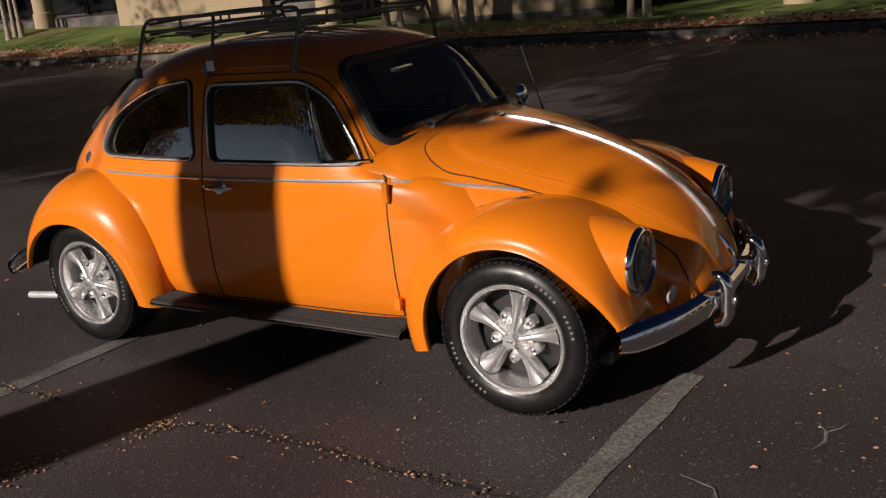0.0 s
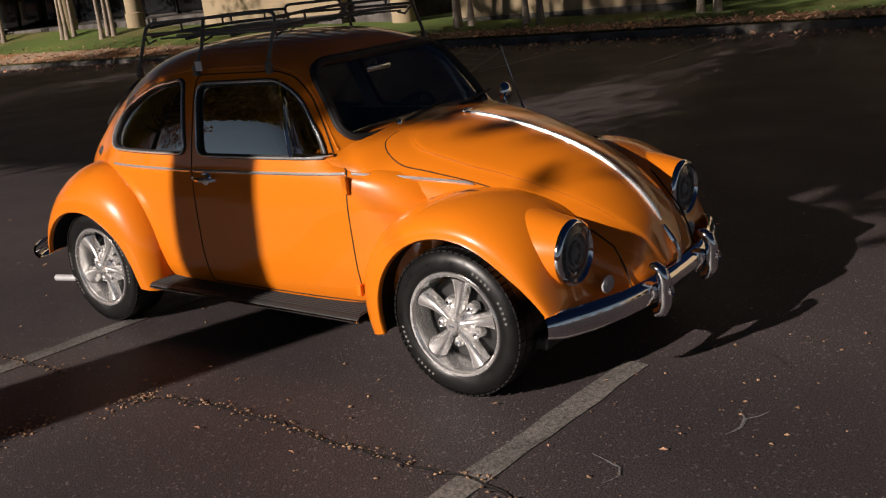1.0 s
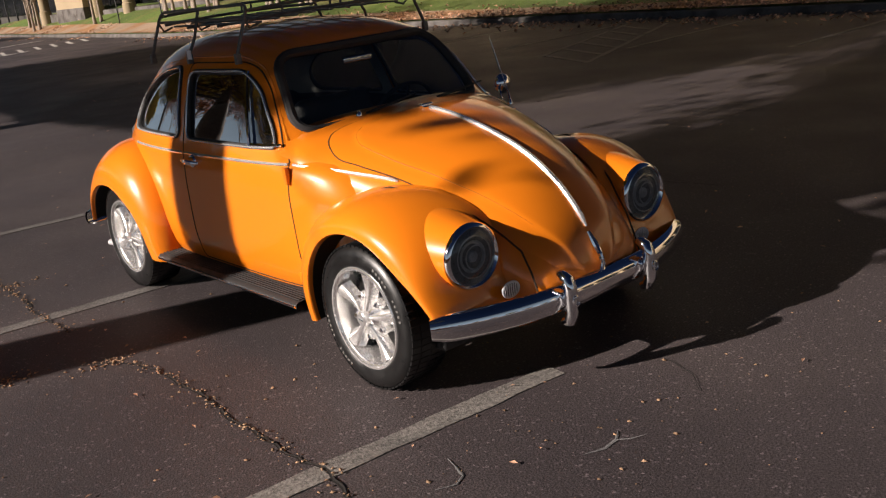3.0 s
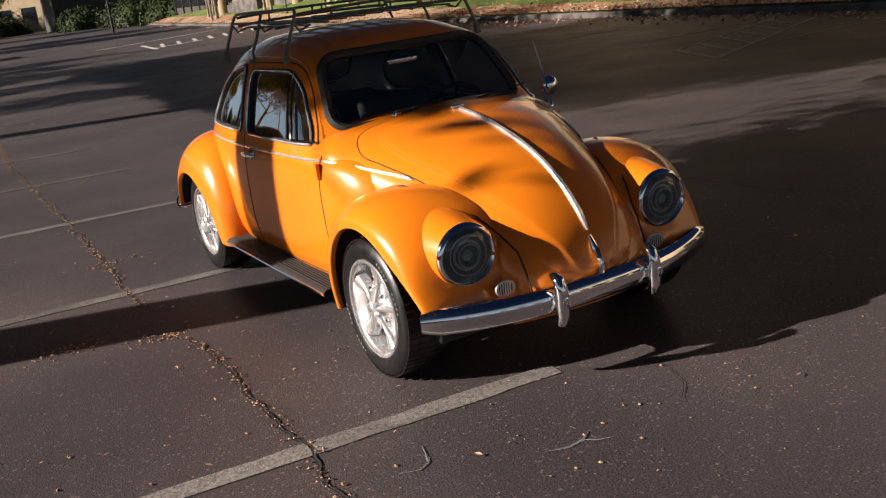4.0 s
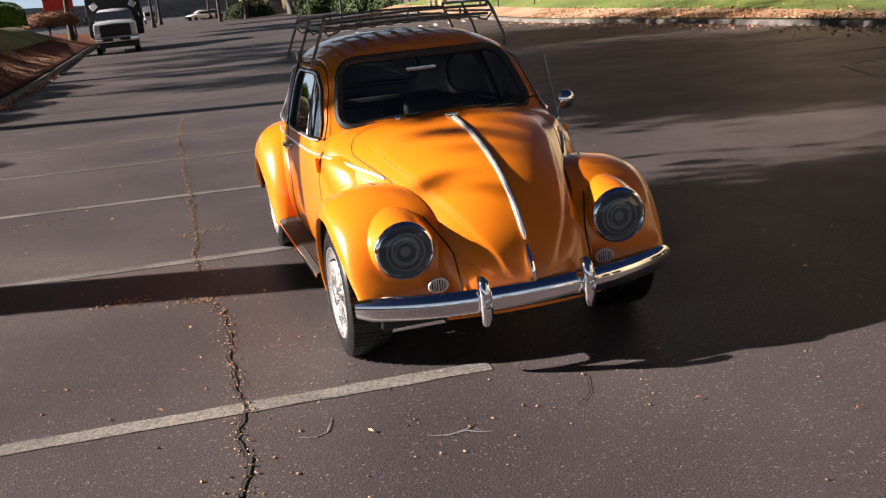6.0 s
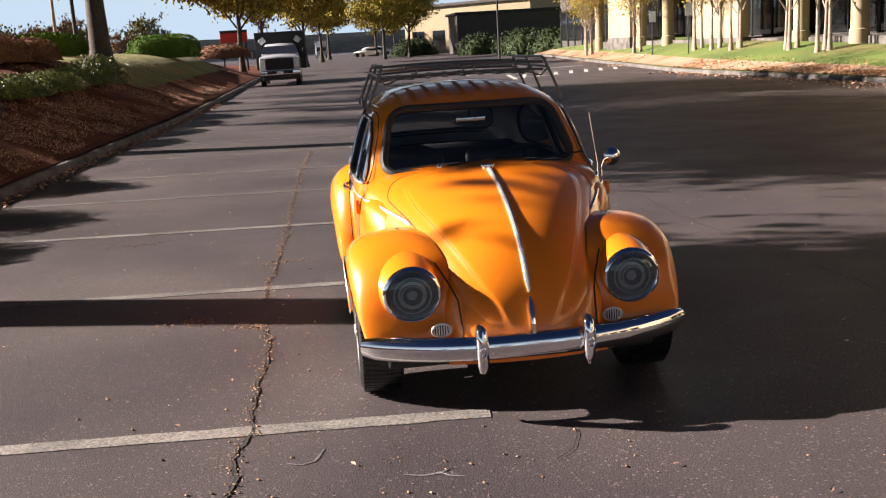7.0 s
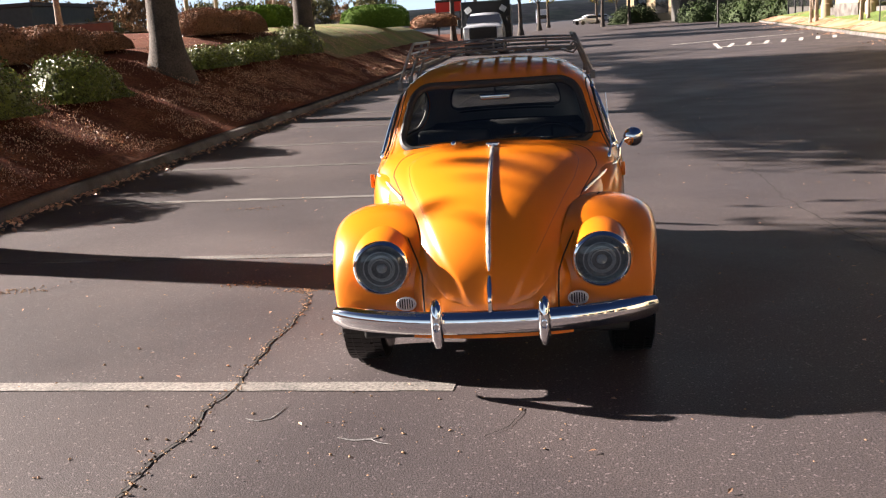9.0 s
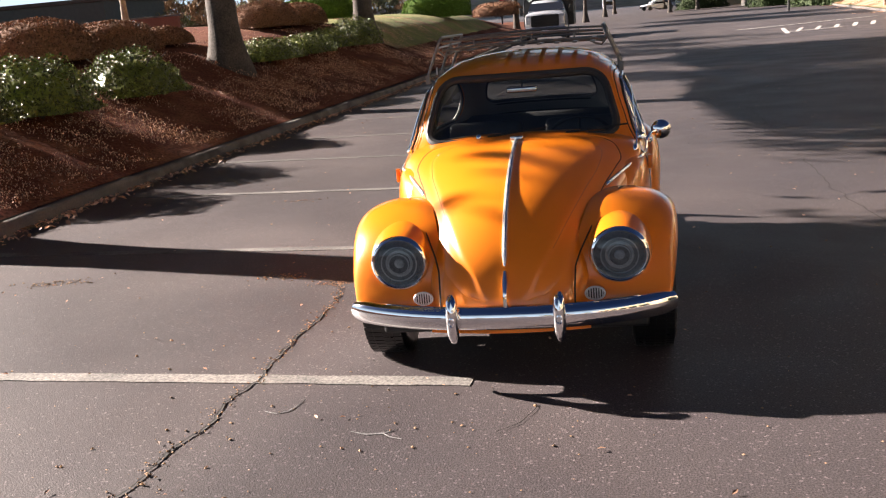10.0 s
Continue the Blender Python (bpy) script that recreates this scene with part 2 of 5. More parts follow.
LEAF_GREEN = material("shrub_leaves", (0.105, 0.125, 0.022), 0.42, spec=0.35, island=0.75)
LEAF_HEDGE = material("hedge_leaves", (0.085, 0.15, 0.02), 0.8, spec=0.1, island=0.4)
LEAF_RED = material("russet_shrub_leaves", (0.20, 0.105, 0.062), 0.8, spec=0.15, island=0.6)
STUCCO = material("beige_stucco", (0.36, 0.28, 0.175), 0.9, spots=0.08, spot_size=0.8, grain=0.1, grain_size=40)
DARKGLASS = material("dark_window_glass", (0.01, 0.011, 0.012), 0.08)
# recess shade is put into this dark colour; also serves far roofs
SHADEWALL = material("shade_dark_wall", (0.05, 0.045, 0.04), 0.8, spots=0.2)
# white greyed and blued: the truck front's shade is in the colour
WHITEPAINT = material("shade_toned_white", (0.46, 0.48, 0.53), 0.3, 0, 0.6, spots=0.03)

# ---- ground, kerbs, banks ----
bm = bmesh.new()
xs = sorted(set([-400, -200, -100, -60, -40, -25] + [-5 + i * 1.0 for i in range(0, 22)] + [25, 40, 60, 100, 200, 400]))
ys = sorted(set([-300, -100, -50, -30] + [-20 + i * 2.5 for i in range(0, 40)] + [90, 110, 140, 180, 240, 320, 500]))
grid([[Vector((x, y, -0.012 * max(0, 0) + (0 if -30 < y < 60 else 0))) for x in xs] for y in ys], bm=bm)
ground = solo("ground", outward(bm), ASPHALT, "worn dark asphalt parking lot with fine gravel", "ground", kind="structure", smooth=0)

KERB_X, STALL_END, RIGHT_X = -5.10, -0.15, 12.9


def kerb_off(y):
    """The west kerb drifts towards the road further on."""
    return float(drift(y)[0])


drift = curve([(-20, 0), (3, 0), (6, 0.10), (10, 0.24), (16, 0.48), (22, 0.68), (33, 0.80), (50, 0.82), (95, 2.3)])


def kerb_line(name, pts, side, label):
    """A kerb with a rounded nose; pts: its foot line; side +1: it rises to the right of the way."""
    rows = []
    for i, p in enumerate(pts):
        p = Vector((*p, 0))
        a, b = Vector((*pts[max(0, i - 1)], 0)), Vector((*pts[min(len(pts) - 1, i + 1)], 0))
        d = (b - a).normalized()
        n = Vector((d.y, -d.x, 0)) * side
        wob = 0.012 * noise.noise(p * 0.7)
        rows.append([p + n * u + Vector((0, 0, w + (wob if w > 0.05 else 0))) for u, w in ((-0.06, 0.003), (0.0, 0.008), (0.015, 0.10), (0.03, 0.128), (0.05, 0.142), (0.12, 0.14), (0.13, -0.05))])
    return solo(name, outward(grid(rows)), CONCRETE, label, "kerb", kind="structure", smooth=50)


kerb_line("kerb_west", [(KERB_X + kerb_off(-14 + i * 1.5), -14 + i * 1.5) for i in range(70)], -1, "weathered grey concrete kerb below the mulch bank")
right_kerb = [(RIGHT_X + 0.2 * math.sin(i * 0.35), -30 + i * 2.0) for i in range(31)] + [(RIGHT_X + 0.98 * (0.2 + i * 0.9) ** 1.08, 32 + i * 9.0) for i in range(1, 13)]
kerb_line("kerb_east", right_kerb, 1, "grey concrete kerb strewn with fallen leaves")

bank = curve([(-60, 1.3), (-20, 1.5), (-13, 1.52), (-10, 1.45), (-8.3, 1.28), (-7.3, 1.0), (-6.6, 0.70), (-5.9, 0.405), (-5.25, 0.135)])
steep = curve([(-20, 0.85), (3, 0.9), (12, 1.08), (23, 1.36), (50, 1.36), (80, 0.4), (120, 0.3)])


def bank_z(x, y):
    return max(0.125, 0.135 + (float(bank(x)[0]) - 0.135) * float(steep(y)[0])) + 0.04 * noise.noise((x * 0.6, y * 0.6, 0)) * min(1, max(0, -5.25 - x))


def bank_shift(x, y):
    """The foot of the bank follows the kerb, its crest does not."""
    return kerb_off(y) * min(1, max(0, (x + 6.5) / 1.4))


bx = [-60, -40, -30, -22, -17, -14, -12, -10.5] + [-9.5 + 0.25 * i for i in range(17)] + [-5.27]
by = [-14 + 0.5 * i for i in range(90)] + [31 + 2.5 * i for i in range(27)]
bm = grid([[Vector((x + bank_shift(x, y), y, bank_z(x, y) + (0.03 * noise.noise((x * 3, y * 3, 5)) if -10 < x < -5.3 else 0))) for x in bx] for y in by])
bank_ob = solo("mulch_bank", outward(bm), MULCH, "sloping bank of red-brown mulch and dry leaves", "bank", kind="structure", smooth=180)
# lawn on the far part of the bank
bm = grid([[Vector((x + bank_shift(x, y), y, bank_z(x, y) + 0.07 + 0.02 * noise.noise((x * 2, y * 2, 9)))) for x in (-16, -14, -13, -12, -11, -10.5, -10, -9.5, -9, -8.6, -8.2, -7.8, -7.5, -7.2, -6.9, -6.6, -6.3)] for y in [25.5 + 1.5 * i for i in range(21)]])
solo("bank_lawn", outward(bm), DRYLAWN, "patchy yellow-green lawn on the bank", "lawn", kind="structure", smooth=180)

# lawn strip along the east kerb
lawn_rise = curve([(-60, 0.14), (4, 0.16), (11, 0.24), (20, 0.62), (30, 0.90), (40, 1.0), (53, 1.15), (75, 1.0), (140, 0.3)])


east_x = lambda y: float(np.interp(y, [p[1] for p in right_kerb], [p[0] for p in right_kerb]))


def lawn_z(y, o):
    """Height of the east lawn, o metres behind the kerb."""
    k = min(1, max(0, (o - 0.3) / 3.6))
    return 0.15 + (float(lawn_rise(y)[0]) - 0.15) * k


rk = [((a[0] * (1 - u) + b[0] * u), (a[1] * (1 - u) + b[1] * u)) for a, b in zip(right_kerb, right_kerb[1:]) for u in (0, 0.5)] + [right_kerb[-1]]
bm = grid([[Vector((x + o, y, lawn_z(y, o) - 0.01 + 0.03 * noise.noise((o, y, 3)))) for o in (0.13, 0.5, 1.0, 1.6, 2.3, 3, 4, 5, 8, 14)] for x, y in rk])
solo("lawn_east", outward(bm), GRASS, "green lawn with fallen leaves beside the kerb", "lawn", kind="structure", smooth=180)
bm = grid([[Vector((x + o, y, lawn_z(y, o) + 0.025)) for o in (0.14, 0.5, 1.0, 1.4)] for x, y in rk])
solo("pavement_east", outward(bm), PAVING, "tan pavement littered with leaves between kerb and lawn", "pavement", kind="structure", smooth=180)


# ---- painted lines, each a thin worn slab ----
def line_strip(pts, width, name, label, lift=0.004, mat=LINE, group="stall lines"):
    pts = [Vector((*p, 0)) for p in dense(pts, 0.12, closed=False)]
    rows = []
    for i, p in enumerate(pts):
        d = (pts[min(i + 1, len(pts) - 1)] - pts[max(i - 1, 0)]).normalized()
        n = Vector((-d.y, d.x, 0))
        w0, w1 = (width / 2 + 0.012 * noise.noise(p * 7 + Vector((k, 0, 0))) for k in (3, 11))
        rows.append([p + n * w0, p + n * w0 + Vector((0, 0, lift)), p - n * w1 + Vector((0, 0, lift)), p - n * w1])
    return solo(name, outward(grid(rows)), mat, label, "road marking", group, "structure", smooth=30)


for i, (y, rise) in enumerate(((-1.70, 0.075), (1.02, 0.095), (3.56, 0.115), (5.95, 0.125), (8.25, 0.13), (10.8, 0.13), (13.4, 0.13), (16.0, 0.13))):
    x1 = KERB_X + kerb_off(y) + 0.35
    line_strip([(STALL_END, y), (x1, y + rise * (STALL_END - x1))], 0.11, "stall_line", "worn pale stall line painted on the asphalt" if i < 3 else "almost worn-off stall line on the asphalt", mat=LINE if i == 0 else MIDLINE if i < 3 else FAINT)
for i in range(6):
    y = 2.75 + i * 2.72
    line_strip([(9.0, y - 0.05), (12.6, y)], 0.1, "stall_line", "worn white stall line painted on the asphalt")
line_strip([(6.3, 40.6), (13.3, 45.0)], 0.2, "hatch_line", "white painted line of a hatched parking bay", mat=BAYLINE, group="hatched bay")
line_strip([(7.2, 33.2), (7.9, 38.6)], 0.16, "hatch_line", "white painted line of a hatched parking bay", mat=BAYLINE, group="hatched bay")
line_strip([(7.4, 34.6), (9.6, 35.4)], 0.16, "hatch_line", "white painted line of a hatched parking bay", mat=BAYLINE, group="hatched bay")
for i in range(7):
    line_strip([(7.7 + i * 0.8, 34.2 + i * 0.45), (8.5 + i * 0.8, 37.6 + i * 0.35)], 0.16, "hatch_line", "white painted stripe of a hatched parking bay", mat=BAYLINE, group="hatched bay")
for i in range(6):
    line_strip([(7.7 + i * 0.72, 5.1 + i * 0.34), (8.3 + i * 0.72, 6.5 + i * 0.28)], 0.1, "hatch_line", "faded white painted stripe on the asphalt", group="faded hatching")
line_strip([(7.6, 5.0), (12.2, 7.1)], 0.09, "hatch_line", "faded white painted line on the asphalt", group="faded hatching")
line_strip([(8.1, 6.4), (12.6, 8.2)], 0.09, "hatch_line", "faded white painted line on the asphalt", group="faded hatching")


# ---- cracks with grit ----
def crack(pts, width, seed, name="crack"):
    rnd = random.Random(seed)
    P = [Vector((*p, 0)) for p in dense(pts, 0.03, closed=False)]
    rows = []
    for i, p in enumerate(P):
        q = p + Vector((0.05 * noise.noise(p * 4 + Vector((seed, 0, 0))) + 0.018 * noise.noise(p * 19), 0.05 * noise.noise(p * 4 + Vector((0, seed, 7))) + 0.018 * noise.noise(p * 17 + Vector((0, 5, 0))), 0))
        d = (P[min(i + 1, len(P) - 1)] - P[max(i - 1, 0)]).normalized()
        n = Vector((-d.y, d.x, 0))
        w = width * (0.55 + 0.9 * abs(noise.noise(p * 6 + Vector((1, seed, 2)))))
        rows.append([q + n * w + Vector((0, 0, 0.0055)), q + Vector((0, 0, 0.0045)), q - n * w + Vector((0, 0, 0.0055))])
    c = solo(name, outward(grid(rows)), CRACK, "dark jagged crack in the asphalt filled with grit", "crack", kind="structure", smooth=0)
    return [r[1] for r in rows]


grit_at = []
CRACK_A = [(-1.38, -2.95), (-1.34, -2.5), (-1.29, -2.1), (-1.25, -1.62), (-1.25, -1.05), (-1.22, -0.6), (-1.22, -0.2), (-1.27, 0.05), (-1.36, 0.18)]
CRACK_B = [(-1.31, 0.75), (-1.30, 1.05), (-1.27, 1.7), (-1.24, 2.3), (-1.22, 3.1), (-1.20, 3.7), (-1.20, 5.2), (-1.14, 7.7), (-1.0, 10.5)]
grit_at += crack(CRACK_A, 0.010, 1)
grit_at += crack(CRACK_B, 0.009, 2)
crack([(2.6, -0.6), (2.52, 0.5), (2.45, 1.4), (2.36, 2.1), (2.4, 3.4), (2.5, 6.5), (2.55, 9.2)], 0.005, 5)
crack([(0.03, -2.28), (0.07, -2.2), (0.13, -2.1), (0.15, -2.03)], 0.003, 6)

rnd = random.Random(4)
bm = bmesh.new()


def pebble(bm, p, r, rnd, flat=0.6):
    m = Matrix.Translation(p) @ Euler((rnd.uniform(-0.3, 0.3), rnd.uniform(-0.3, 0.3), rnd.uniform(0, 6))).to_matrix().to_4x4() @ Matrix.Diagonal((r, r * rnd.uniform(0.6, 1), r * flat, 1))
    vs = [bm.verts.new(m @ Vector(c)) for c in ((1, 0, 0), (0.3, 0.9, 0), (-0.8, 0.5, 0), (-0.8, -0.5, 0), (0.3, -0.9, 0), (0.1, 0.1, 0.9), (0, 0, -0.6))]
    for k in range(5):
        bm.faces.new((vs[k], vs[(k + 1) % 5], vs[5]))
        bm.faces.new((vs[(k + 1) % 5], vs[k], vs[6]))


for p in grit_at:
    for _ in range(3):
        if rnd.random() < 0.75:
            pebble(bm, p + Vector((rnd.gauss(0, 0.022), rnd.gauss(0, 0.022), 0.004)), rnd.uniform(0.003, 0.011), rnd)
for cx, cy, r, n in ((-1.75, 0.34, 0.10, 70), (-1.33, 0.12, 0.09, 60), (-3.62, 0.40, 0.10, 60), (-3.38, 0.45, 0.09, 50), (-2.6, 3.3, 0.12, 40), (-1.2, 2.0, 0.1, 40)):
    for _ in range(n):
        pebble(bm, Vector((cx + rnd.gauss(0, r), cy + rnd.gauss(0, r * 0.4), 0.004)), rnd.uniform(0.004, 0.012), rnd)
for _ in range(1300):
    a, d = rnd.uniform(0, 6.28), rnd.uniform(0.2, 9)
    pebble(bm, Vector((-0.8 + d * math.cos(a), -2.2 + d * math.sin(a), 0.004)), 0.003 + 0.009 * rnd.random() ** 2, rnd)
solo("grit", bm, material("tan_grit", (0.27, 0.17, 0.10), 0.9, island=0.6), "small tan grit and seed husks lying on the asphalt", "grit", kind="stuff", smooth=0)


# pale scuffs in the asphalt
SCUFF = material("pale_scuff", (0.145, 0.143, 0.144), 0.5, spots=0.3, spot_size=9, grain=0.5, grain_size=90)


def scuff(pts, width, label="thin pale scuff mark scraped into the asphalt"):
    P = [Vector((*p, 0)) for p in dense(pts, 0.012, closed=False)]
    rows = []
    for i, p in enumerate(P):
        d = (P[min(i + 1, len(P) - 1)] - P[max(i - 1, 0)]).normalized()
        n = Vector((-d.y, d.x, 0))
        w = width * math.sin(math.pi * (i + 0.5) / len(P)) ** 0.7 * (0.6 + 0.7 * abs(noise.noise(p * 25)))
        q = p + n * 0.012 * noise.noise(p * 9)
        rows.append([q + n * w + Vector((0, 0, 0.003)), q + Vector((0, 0, 0.0045)), q - n * w + Vector((0, 0, 0.003))])
    solo("scuff", outward(grid(rows)), SCUFF, label, "scuff mark", "scuffs on the asphalt", "structure", smooth=0)


scuff([(-0.60, -2.25), (-0.52, -2.28), (-0.455, -2.275), (-0.40, -2.235)], 0.010)
scuff([(-0.455, -2.275), (-0.42, -2.31), (-0.36, -2.33)], 0.005)
scuff([(-1.07, -2.02), (-1.0, -2.05), (-0.95, -2.03), (-0.92, -1.96), (-0.91, -1.90)], 0.007)

def leaf_quad(bm, p, s, rnd, up=0.25, n=None):
    """A small bent leaf of two faces."""
    if n is None:
        e = Euler((rnd.uniform(-up, up) * 3, rnd.uniform(-up, up) * 3, rnd.uniform(0, 6.28))).to_matrix()
    else:
        e = (Vector(n) + Vector((rnd.gauss(0, 0.6), rnd.gauss(0, 0.6), rnd.gauss(0, 0.6)))).to_track_quat("Z", "Y").to_matrix() @ Euler((0, 0, rnd.uniform(0, 6.28))).to_matrix()
    w = s * rnd.uniform(0.4, 0.6)
    a, b, c, d = (bm.verts.new(p + e @ Vector(q)) for q in ((-s, 0, 0), (0, -w, s * 0.2), (s, 0, 0.0), (0, w, s * 0.2)))
    bm.faces.new((a, b, c))
    bm.faces.new((a, c, d))


# fallen leaves: on the bank, in the gutter, along the east kerb, a few on the lot
bm = bmesh.new()
for _ in range(100000):
    x, y = -5.3 - abs(rnd.gauss(0, 1.8)), rnd.uniform(-1, 38)
    if noise.noise((x * 0.9, y * 0.9, 2)) + 0.5 * noise.noise((x * 4, y * 4, 2)) < rnd.gauss(0.0, 0.16):
        continue
    z = bank_z(x, y) + 0.04 + 0.03 * noise.noise((x * 3, y * 3, 5))
    leaf_quad(bm, Vector((x + bank_shift(x, y), y, z + rnd.uniform(0, 0.05))), rnd.uniform(0.007, 0.019), rnd, up=0.6)
for _ in range(1800):
    x, y = KERB_X + abs(rnd.gauss(0, 0.12)), rnd.uniform(-4, 30)
    leaf_quad(bm, Vector((x + kerb_off(y), y, 0.03)), rnd.uniform(0.02, 0.05), rnd)
for _ in range(9000):
    i = rnd.randrange(len(right_kerb))
    x, y = right_kerb[i]
    x, y = x + rnd.gauss(0.35, 0.7), y + rnd.uniform(-1.0, 1.0)
    o = x - east_x(y)
    leaf_quad(bm, Vector((x, y, 0.02 if o < 0 else 0.19 + lawn_z(y, o) - 0.15)), rnd.uniform(0.03, 0.07), rnd)
for _ in range(380):
    leaf_quad(bm, Vector((rnd.uniform(-4.6, 5), rnd.uniform(-4, 14), 0.012)), rnd.uniform(0.008, 0.022), rnd, up=0.1)
solo("fallen_leaves", bm, LITTER, "scattered brown and tan fallen leaves", "leaves", kind="stuff", smooth=0)


# ---- trees and shrubs ----
def tree_meshes(seed, trunk_r, clear, height, spread, leaves, leaf_s, bark=BARK, foliage=LEAF_AUTUMN, low=0, keep=None, skirt=0):
    """A tapered trunk with limbs and a ragged crown; returns two meshes."""
    rnd = random.Random(seed)
    bm = bmesh.new()
    top = clear + (height - clear) * 0.6
    pts = [Vector((0.12 * noise.noise((seed, z * 0.4, 0)) * z * 0.3, 0.12 * noise.noise((z * 0.4, seed, 3)) * z * 0.3, z)) for z in [-0.3, 0.0, 0.2, 0.45] + list(np.linspace(0.8, top, 12))]
    rad = [trunk_r * (1.75 if p.z < 0 else 1.0 + 0.6 * max(0, 0.9 - p.z) ** 2 if p.z < 0.9 else 1.0) * (1 - 0.72 * max(0, p.z) / top) for p in pts]
    tube(pts, rad, 12, bm=bm)
    tips = []
    for k in range(13 if not skirt else 17):
        z = clear + (top - clear) * (k % 13 / 12) ** 0.9
        base = pts[min(range(len(pts)), key=lambda i: abs(pts[i].z - z))]
        ang = k * 2.4 + rnd.uniform(-0.3, 0.3)
        reach = spread * (1 - 0.35 * k / 12) * rnd.uniform(0.75, 1.05)
        rise = (height - z) * rnd.uniform(0.3, 0.65)
        limb = [base.lerp(base + Vector((math.cos(ang) * reach, math.sin(ang) * reach, rise)), s) + Vector((0, 0, 0.35 * math.sin(s * 3.1))) + Vector((noise.noise((k, s * 3, 1)), noise.noise((k, s * 3, 8)), 0)) * 0.35 * s for s in np.linspace(0, 1, 7)]
        r0 = trunk_r * (1 - 0.72 * z / top) * 0.5
        if keep and not all(keep(p, rnd) for p in limb[2:]):
            continue
        tube(limb, [r0 * (1 - 0.85 * s) for s in np.linspace(0, 1, 7)], 6, bm=bm)
        for j in ((2, 3, 4, 5, 6) if low else (2, 3, 4, 5, 6)):
            for q in range(1 if low else 2):
                tw = limb[j] + Vector((rnd.gauss(0, 1), rnd.gauss(0, 1), rnd.gauss(0.1, 0.7))) * spread * 0.2
                tube([limb[j], limb[j].lerp(tw, 0.5) + Vector((0, 0, 0.1)), tw], [r0 * 0.25, r0 * 0.16, r0 * 0.05], 4, bm=bm)
                tips += [limb[j], tw] if not low else [tw]
    for k in range(skirt * 2):
        # low spreading limbs
        ang, reach = k * 2.4 + 0.7, spread * rnd.uniform(0.6, 1.0)
        base = Vector((0, 0, clear - 0.2 + 0.8 * k / skirt))
        limb = [base + Vector((math.cos(ang) * reach * s, math.sin(ang) * reach * s, (0.9 + 0.08 * k) * s ** 1.4)) + Vector((noise.noise((k, s * 3, 21)), noise.noise((k, s * 3, 28)), 0)) * 0.4 * s for s in np.linspace(0, 1, 7)]
        for _ in range(12):
            if keep and not all(keep(p, rnd) for p in limb[2:]):
                limb = [p + Vector((0, 0, 0.3)) for p in limb]
        if limb[0].z > top:
            continue
        tube(limb, [0.07 * (1 - 0.85 * s) for s in np.linspace(0, 1, 7)], 6, bm=bm)
        for j in (3, 4, 5, 6):
            tw = limb[j] + Vector((rnd.gauss(0, 1), rnd.gauss(0, 1), rnd.gauss(0.1, 0.5))) * 0.9
            tube([limb[j], limb[j].lerp(tw, 0.5) + Vector((0, 0, 0.1)), tw], [0.02, 0.014, 0.005], 4, bm=bm)
            tips += [limb[j], tw] * 2
    tips += [pts[-1] + Vector((0, 0, (height - top) * s)) for s in (0.2, 0.5, 0.8)]
    trunk = to_mesh("trunk", bm, bark, 60)
    bm = bmesh.new()
    for i in range(leaves):
        c = tips[rnd.randrange(len(tips))]
        q = c + Vector((rnd.gauss(0, 1), rnd.gauss(0, 1), rnd.gauss(0, 0.8))) * spread * (0.085 if skirt else 0.1)
        if keep and not keep(q, rnd):
            continue
        leaf_quad(bm, q, leaf_s * rnd.uniform(0.6, 1.3), rnd, up=0.7)
    return trunk, to_mesh("crown", bm, foliage, 0)


def plant_tree(meshes, x, y, z, turn, label, scale=1.0, group="trees along the bank", lean=0):
    t = thing("tree", label, "tree", pose(x, y, z, lean, 0, turn) @ Matrix.Scale(scale, 4), group)
    for nm, me in zip(("trunk", "crown"), meshes):
        o = new(nm, me)
        o.parent = t
    return t


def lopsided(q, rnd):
    """Unseen crown, hung lower over the lot than the bank to set its shade."""
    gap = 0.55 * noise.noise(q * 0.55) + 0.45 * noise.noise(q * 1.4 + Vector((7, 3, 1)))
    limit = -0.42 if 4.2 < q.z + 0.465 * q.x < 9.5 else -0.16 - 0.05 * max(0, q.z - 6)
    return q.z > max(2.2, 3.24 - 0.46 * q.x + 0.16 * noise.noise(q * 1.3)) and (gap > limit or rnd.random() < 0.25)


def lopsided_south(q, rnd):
    """Thinned low on its south side to clear the sky the windows mirror."""
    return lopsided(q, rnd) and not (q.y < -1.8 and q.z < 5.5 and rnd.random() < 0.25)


def lopsided_for_shade(q, rnd):
    """The same, leaves kept by where their shade lands on car and lot."""
    # xs, ys: the ground point where this leaf's shade falls
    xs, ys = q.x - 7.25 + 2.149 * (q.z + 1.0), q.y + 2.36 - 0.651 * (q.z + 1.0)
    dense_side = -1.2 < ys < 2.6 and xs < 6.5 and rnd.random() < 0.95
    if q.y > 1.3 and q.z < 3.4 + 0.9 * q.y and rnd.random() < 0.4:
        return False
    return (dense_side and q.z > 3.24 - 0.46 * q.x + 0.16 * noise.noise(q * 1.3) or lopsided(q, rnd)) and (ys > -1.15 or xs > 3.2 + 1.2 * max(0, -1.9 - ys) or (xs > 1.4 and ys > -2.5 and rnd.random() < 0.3))


